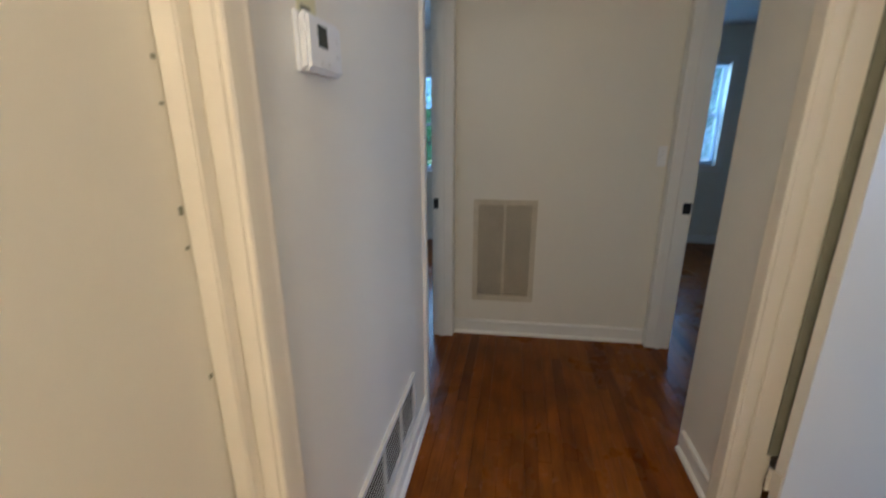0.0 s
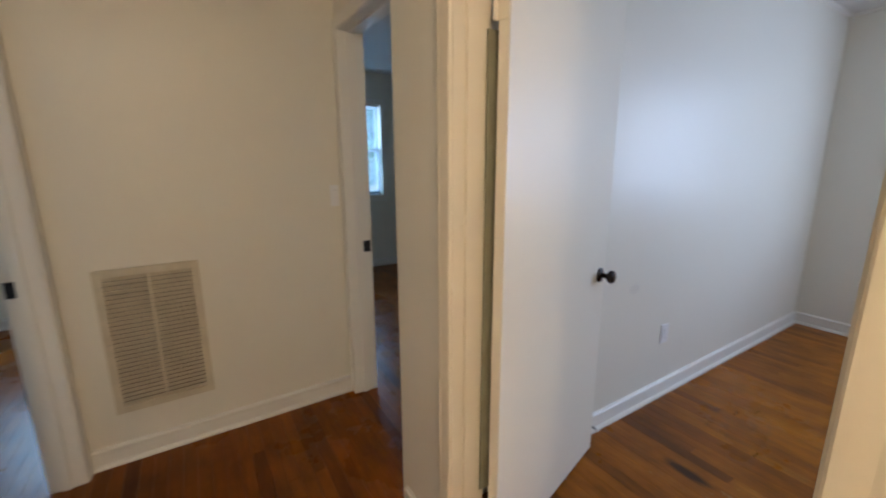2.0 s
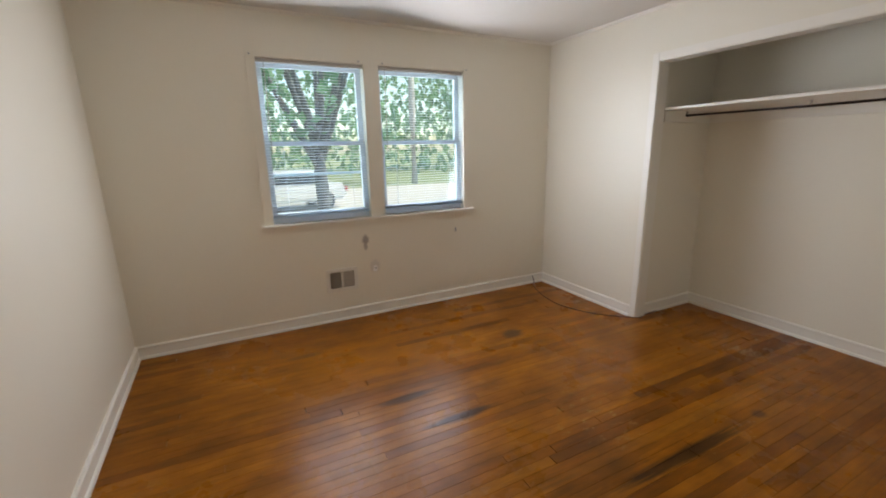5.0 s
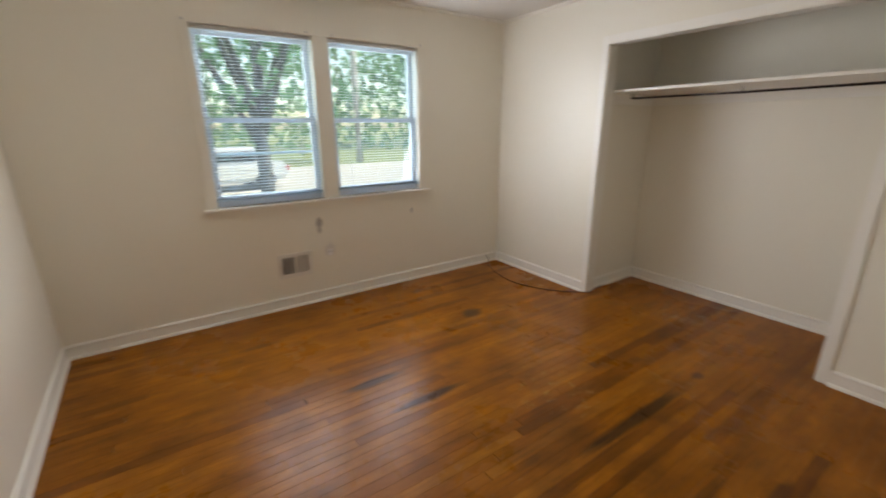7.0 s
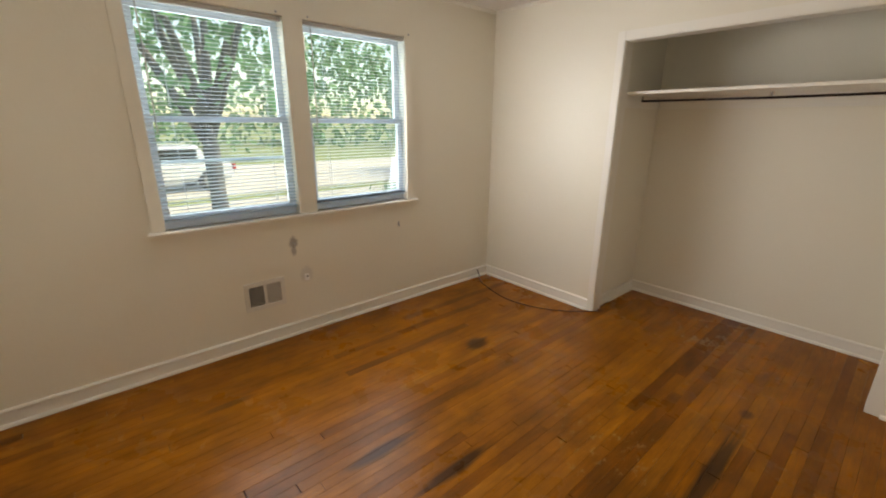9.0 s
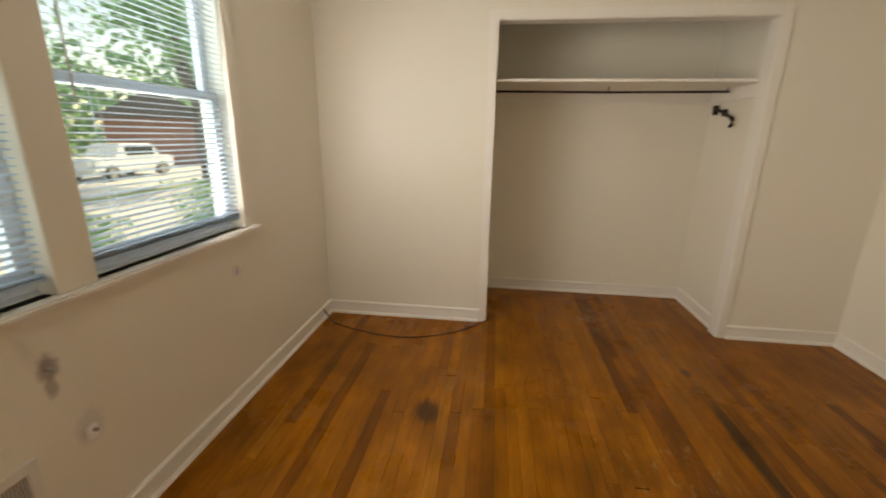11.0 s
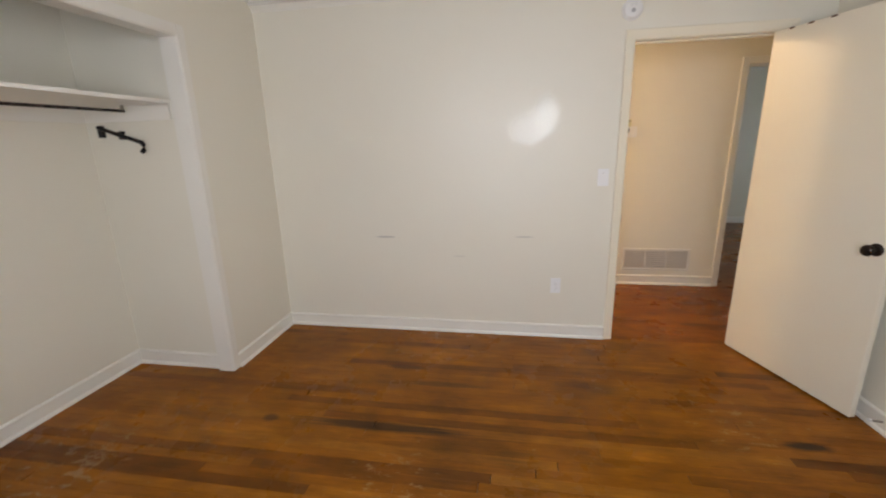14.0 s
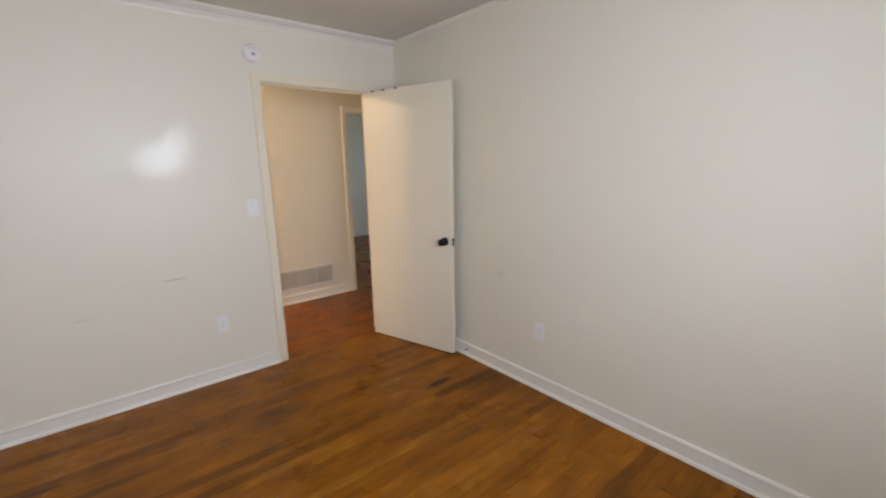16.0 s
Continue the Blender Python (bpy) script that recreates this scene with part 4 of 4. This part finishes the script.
def tree(x, y, radius, height, crown_z, crown_r, count, size, seed, label, bark=BARK, leaf=LEAF, fork=True):
    rng = random.Random(seed)
    t = empty("tree", label, "tree", pose(x, y, G), "trees outside")
    top = height * (0.35 if fork else 0.9)
    part("trunk", tube([(0, 0, -0.1), (0.02, 0.01, top * 0.4), (-0.03, 0.03, top * 0.8), (0.0, 0.0, top + 0.2)], radius, 10, 0.7), bark, t, smooth=True)
    clumps = []
    for k in range(7 if fork else 5):
        a = k * 2.4 + rng.uniform(-0.4, 0.4)
        reach = crown_r * rng.uniform(0.5, 0.95)
        z1 = crown_z + rng.uniform(-0.3, 0.5) * crown_r
        base_z = top * rng.uniform(0.75, 1.0)
        tip = Vector((reach * math.cos(a), reach * math.sin(a), z1))
        part("limb", tube([(0, 0, base_z), tuple(Vector((0, 0, base_z)).lerp(tip, 0.45) + Vector((0, 0, 0.15 * crown_r))), tuple(tip)], radius * 0.5, 7, 0.25), bark, t, smooth=True)
        clumps.append((tip, (crown_r * 0.7, crown_r * 0.7, crown_r * 0.5), count // 8))
        clumps.append((tip * 0.75 + Vector((0, 0, crown_r * 0.4)), (crown_r * 0.6, crown_r * 0.6, crown_r * 0.5), count // 12))
    crown = new("crown", leaf_mesh("crown", clumps, size, leaf, seed, lambda p: -5.2 < p.x + x < 4.6 and p.y + y < 4.6))
    crown.parent = t
    return t


tree(6.7, -2.0, 0.12, 6.5, 4.2, 2.6, 2600, 0.17, 3, "leafy yard tree with a dark forked trunk outside the window")
tree(13.4, -15.5, 0.2, 9.0, 6.5, 2.8, 2200, 0.24, 5, "leafy tree beside the drive")
tree(13.9, 3.2, 0.2, 9.0, 5.6, 3.2, 3000, 0.24, 7, "leafy tree by the street")
tree(25.0, -11.2, 0.24, 12.0, 9.5, 2.6, 1200, 0.3, 9, "pale bare-stemmed tree across the street", bark=PALE_BARK, fork=False)
tree(-2.9, 7.2, 0.15, 6.0, 2.6, 2.4, 2600, 0.2, 11, "leafy tree behind the house", leaf=LEAF_FAR)
tree(2.6, 8.6, 0.15, 6.0, 2.6, 2.4, 2600, 0.2, 13, "leafy tree behind the house", leaf=LEAF_FAR)


def shrub(x, y, r, h, seed):
    me = leaf_mesh("shrub", [((0, 0, h * 0.5), (r, r, h * 0.45), 700), ((r * 0.4, -r * 0.3, h * 0.6), (r * 0.6, r * 0.6, h * 0.3), 250)], 0.09, LEAF, seed)
    ob = new("shrub", me)
    ob.location = (x, y, G)
    tagged(ob, "low green garden shrub beside the drive", "shrub", "shrubs")


for i, (x, y, r, h) in enumerate(((7.9, -5.6, 0.6, 1.0), (7.2, -7.6, 0.7, 0.9), (8.6, -9.4, 0.9, 1.1), (6.0, -9.6, 0.7, 0.8))):
    shrub(x, y, r, h, 20 + i)

woods = []
wr = random.Random(4)
for k in range(150):
    a = radians(wr.uniform(-75, 75))
    d = wr.uniform(33, 52)
    woods.append(((d * math.cos(a) + 3, d * math.sin(a) - 4, G + wr.uniform(0.8, 11)), (6, 6, 4.5), 150))
tagged(new("woods", leaf_mesh("woods", woods, 0.75, LEAF_FAR, 31)), "dense green woods across the street", "woods", kind="stuff")
back = []
for k in range(60):
    back.append(((wr.uniform(-14, 14), wr.uniform(15, 22), G + wr.uniform(0.5, 8)), (4, 3, 3.5), 120))
tagged(new("woods", leaf_mesh("woods", back, 0.5, LEAF_FAR, 33)), "green woods behind the house", "woods", kind="stuff")

house = empty("house", "brick house with a dark roof across the street", "house", pose(27, -29, G, 0, 0, 42))
part("wall", boxes(((-2.5, -7, 0), (2.5, 7, 2.7))), BRICK, house)
roof = bmesh.new()
rv = [roof.verts.new(p) for p in ((-3, -7.5, 2.7), (3, -7.5, 2.7), (3, 7.5, 2.7), (-3, 7.5, 2.7), (0, -7.5, 4.4), (0, 7.5, 4.4))]
for f in ((0, 1, 4), (2, 3, 5), (0, 4, 5, 3), (1, 2, 5, 4), (0, 3, 2, 1)):
    roof.faces.new([rv[i] for i in f])
part("roof", roof, ROOF, house)
for yw in (-5, -1.5, 4.5):
    part("window", boxes(((-2.53, yw - 0.6, 0.9), (-2.49, yw + 0.6, 2.1))), CARGLASS, house, "white-framed dark window")
part("door", boxes(((-2.54, 1.2, 0), (-2.49, 2.1, 2.05))), TRIM, house, "white front door")


def car(x, y, turn, paint, label):
    c = empty("car", label, "car", pose(x, y, G + 0.02, 0, 0, turn), "parked cars")
    part("body", boxes(((-2.2, -0.88, 0.32), (2.2, 0.88, 0.92))), paint, c, bevel=0.12)
    bm = boxes(((-1.5, -0.78, 0.90), (0.9, 0.78, 1.45)))
    for v in bm.verts:
        if v.co.z > 1.2:
            v.co.x = v.co.x * 0.72 - 0.1
            v.co.y *= 0.86
    cabin = part("cabin", bm, paint, c, bevel=0.05)
    part("side_window", boxes(((-1.1, -0.775, 0.98), (0.4, -0.70, 1.33))), CARGLASS, cabin)
    part("side_window", boxes(((-1.1, 0.70, 0.98), (0.4, 0.775, 1.33))), CARGLASS, cabin)
    part("tail_light", boxes(((-2.23, 0.5, 0.62), (-2.15, 0.85, 0.8))), REDLENS, c, "red tail light")
    part("tail_light", boxes(((-2.23, -0.85, 0.62), (-2.15, -0.5, 0.8))), REDLENS, c, "red tail light")
    for wx in (-1.35, 1.35):
        for wy in (-0.82, 0.82):
            w = part("wheel", turned([(0.31, -0.1), (0.33, -0.06), (0.33, 0.06), (0.31, 0.1)], 20, Matrix.Translation((wx, wy, 0.33)) @ Euler((radians(90), 0, 0)).to_matrix().to_4x4()), RUBBER, c, "black tyre")
            part("rim", turned([(0.2, -0.102), (0.2, 0.102)], 16, Matrix.Translation((wx, wy, 0.33)) @ Euler((radians(90), 0, 0)).to_matrix().to_4x4()), STEEL, w)


car(16.5, -2.3, 100, CARPAINT, "silver car parked across the drive")
car(18.5, -17.0, 92, mat("white_car_paint", (0.75, 0.76, 0.78), 0.2), "white car parked by the street")

# ---- oak floor, board by board ----
fl = empty("floor", "worn amber oak strip floor with dark stains", "floor", kind="structure")
part("subfloor", boxes(((NWX, SY, -0.04), (XE, NEY, -0.0125)), ((CIN0 - 0.05, CBACK, -0.04), (CIN1 + 0.05, SY, -0.0125))), JOINT, fl, "dark gaps between the boards")
BW, rng = 0.057, random.Random(12)
board_meshes = {}


def board_bm(bm, x0, x1, y0, y1):
    """One board with eased top edges, no underside."""
    e = 0.0006
    low = [bm.verts.new(p) for p in ((x0, y0, -0.013), (x1, y0, -0.013), (x1, y1, -0.013), (x0, y1, -0.013))]
    mid = [bm.verts.new(p) for p in ((x0, y0, -e), (x1, y0, -e), (x1, y1, -e), (x0, y1, -e))]
    top = [bm.verts.new(p) for p in ((x0 + e, y0 + e, 0), (x1 - e, y0 + e, 0), (x1 - e, y1 - e, 0), (x0 + e, y1 - e, 0))]
    for a, b in ((low, mid), (mid, top)):
        for k in range(4):
            bm.faces.new((a[k], a[(k + 1) % 4], b[(k + 1) % 4], b[k]))
    bm.faces.new(top)


def runs(y0, y1):
    """Butt joints along one row."""
    y, cuts = y0, []
    step = rng.uniform(0.3, 1.9)
    while y < y1 - 0.02:
        end = min(y1, y + step)
        if y1 - end < 0.25:
            end = y1
        cuts.append((y, end))
        y, step = end, rng.uniform(0.55, 2.1)
    return cuts


rows_n = int(XE / BW) + 1
for r in range(rows_n):
    x0, x1 = r * BW, min((r + 1) * BW, XE + 0.0)
    if x1 - x0 < 0.01:
        continue
    y_low = CBACK if CIN0 - 0.03 < x0 and x1 < CIN1 + 0.03 else YS
    for y0, y1 in runs(y_low, 0.02):
        key = (round(x1 - x0, 3), round(y1 - y0, 2))
        if key not in board_meshes:
            bm = bmesh.new()
            board_bm(bm, 0.0003, key[0] - 0.0003, 0.0003, key[1] - 0.0003)
            board_meshes[key] = mesh_of("board", bm, OAK)
        share("board", board_meshes[key], fl, Matrix.Translation((x0, y0, rng.uniform(-0.0004, 0.0))))
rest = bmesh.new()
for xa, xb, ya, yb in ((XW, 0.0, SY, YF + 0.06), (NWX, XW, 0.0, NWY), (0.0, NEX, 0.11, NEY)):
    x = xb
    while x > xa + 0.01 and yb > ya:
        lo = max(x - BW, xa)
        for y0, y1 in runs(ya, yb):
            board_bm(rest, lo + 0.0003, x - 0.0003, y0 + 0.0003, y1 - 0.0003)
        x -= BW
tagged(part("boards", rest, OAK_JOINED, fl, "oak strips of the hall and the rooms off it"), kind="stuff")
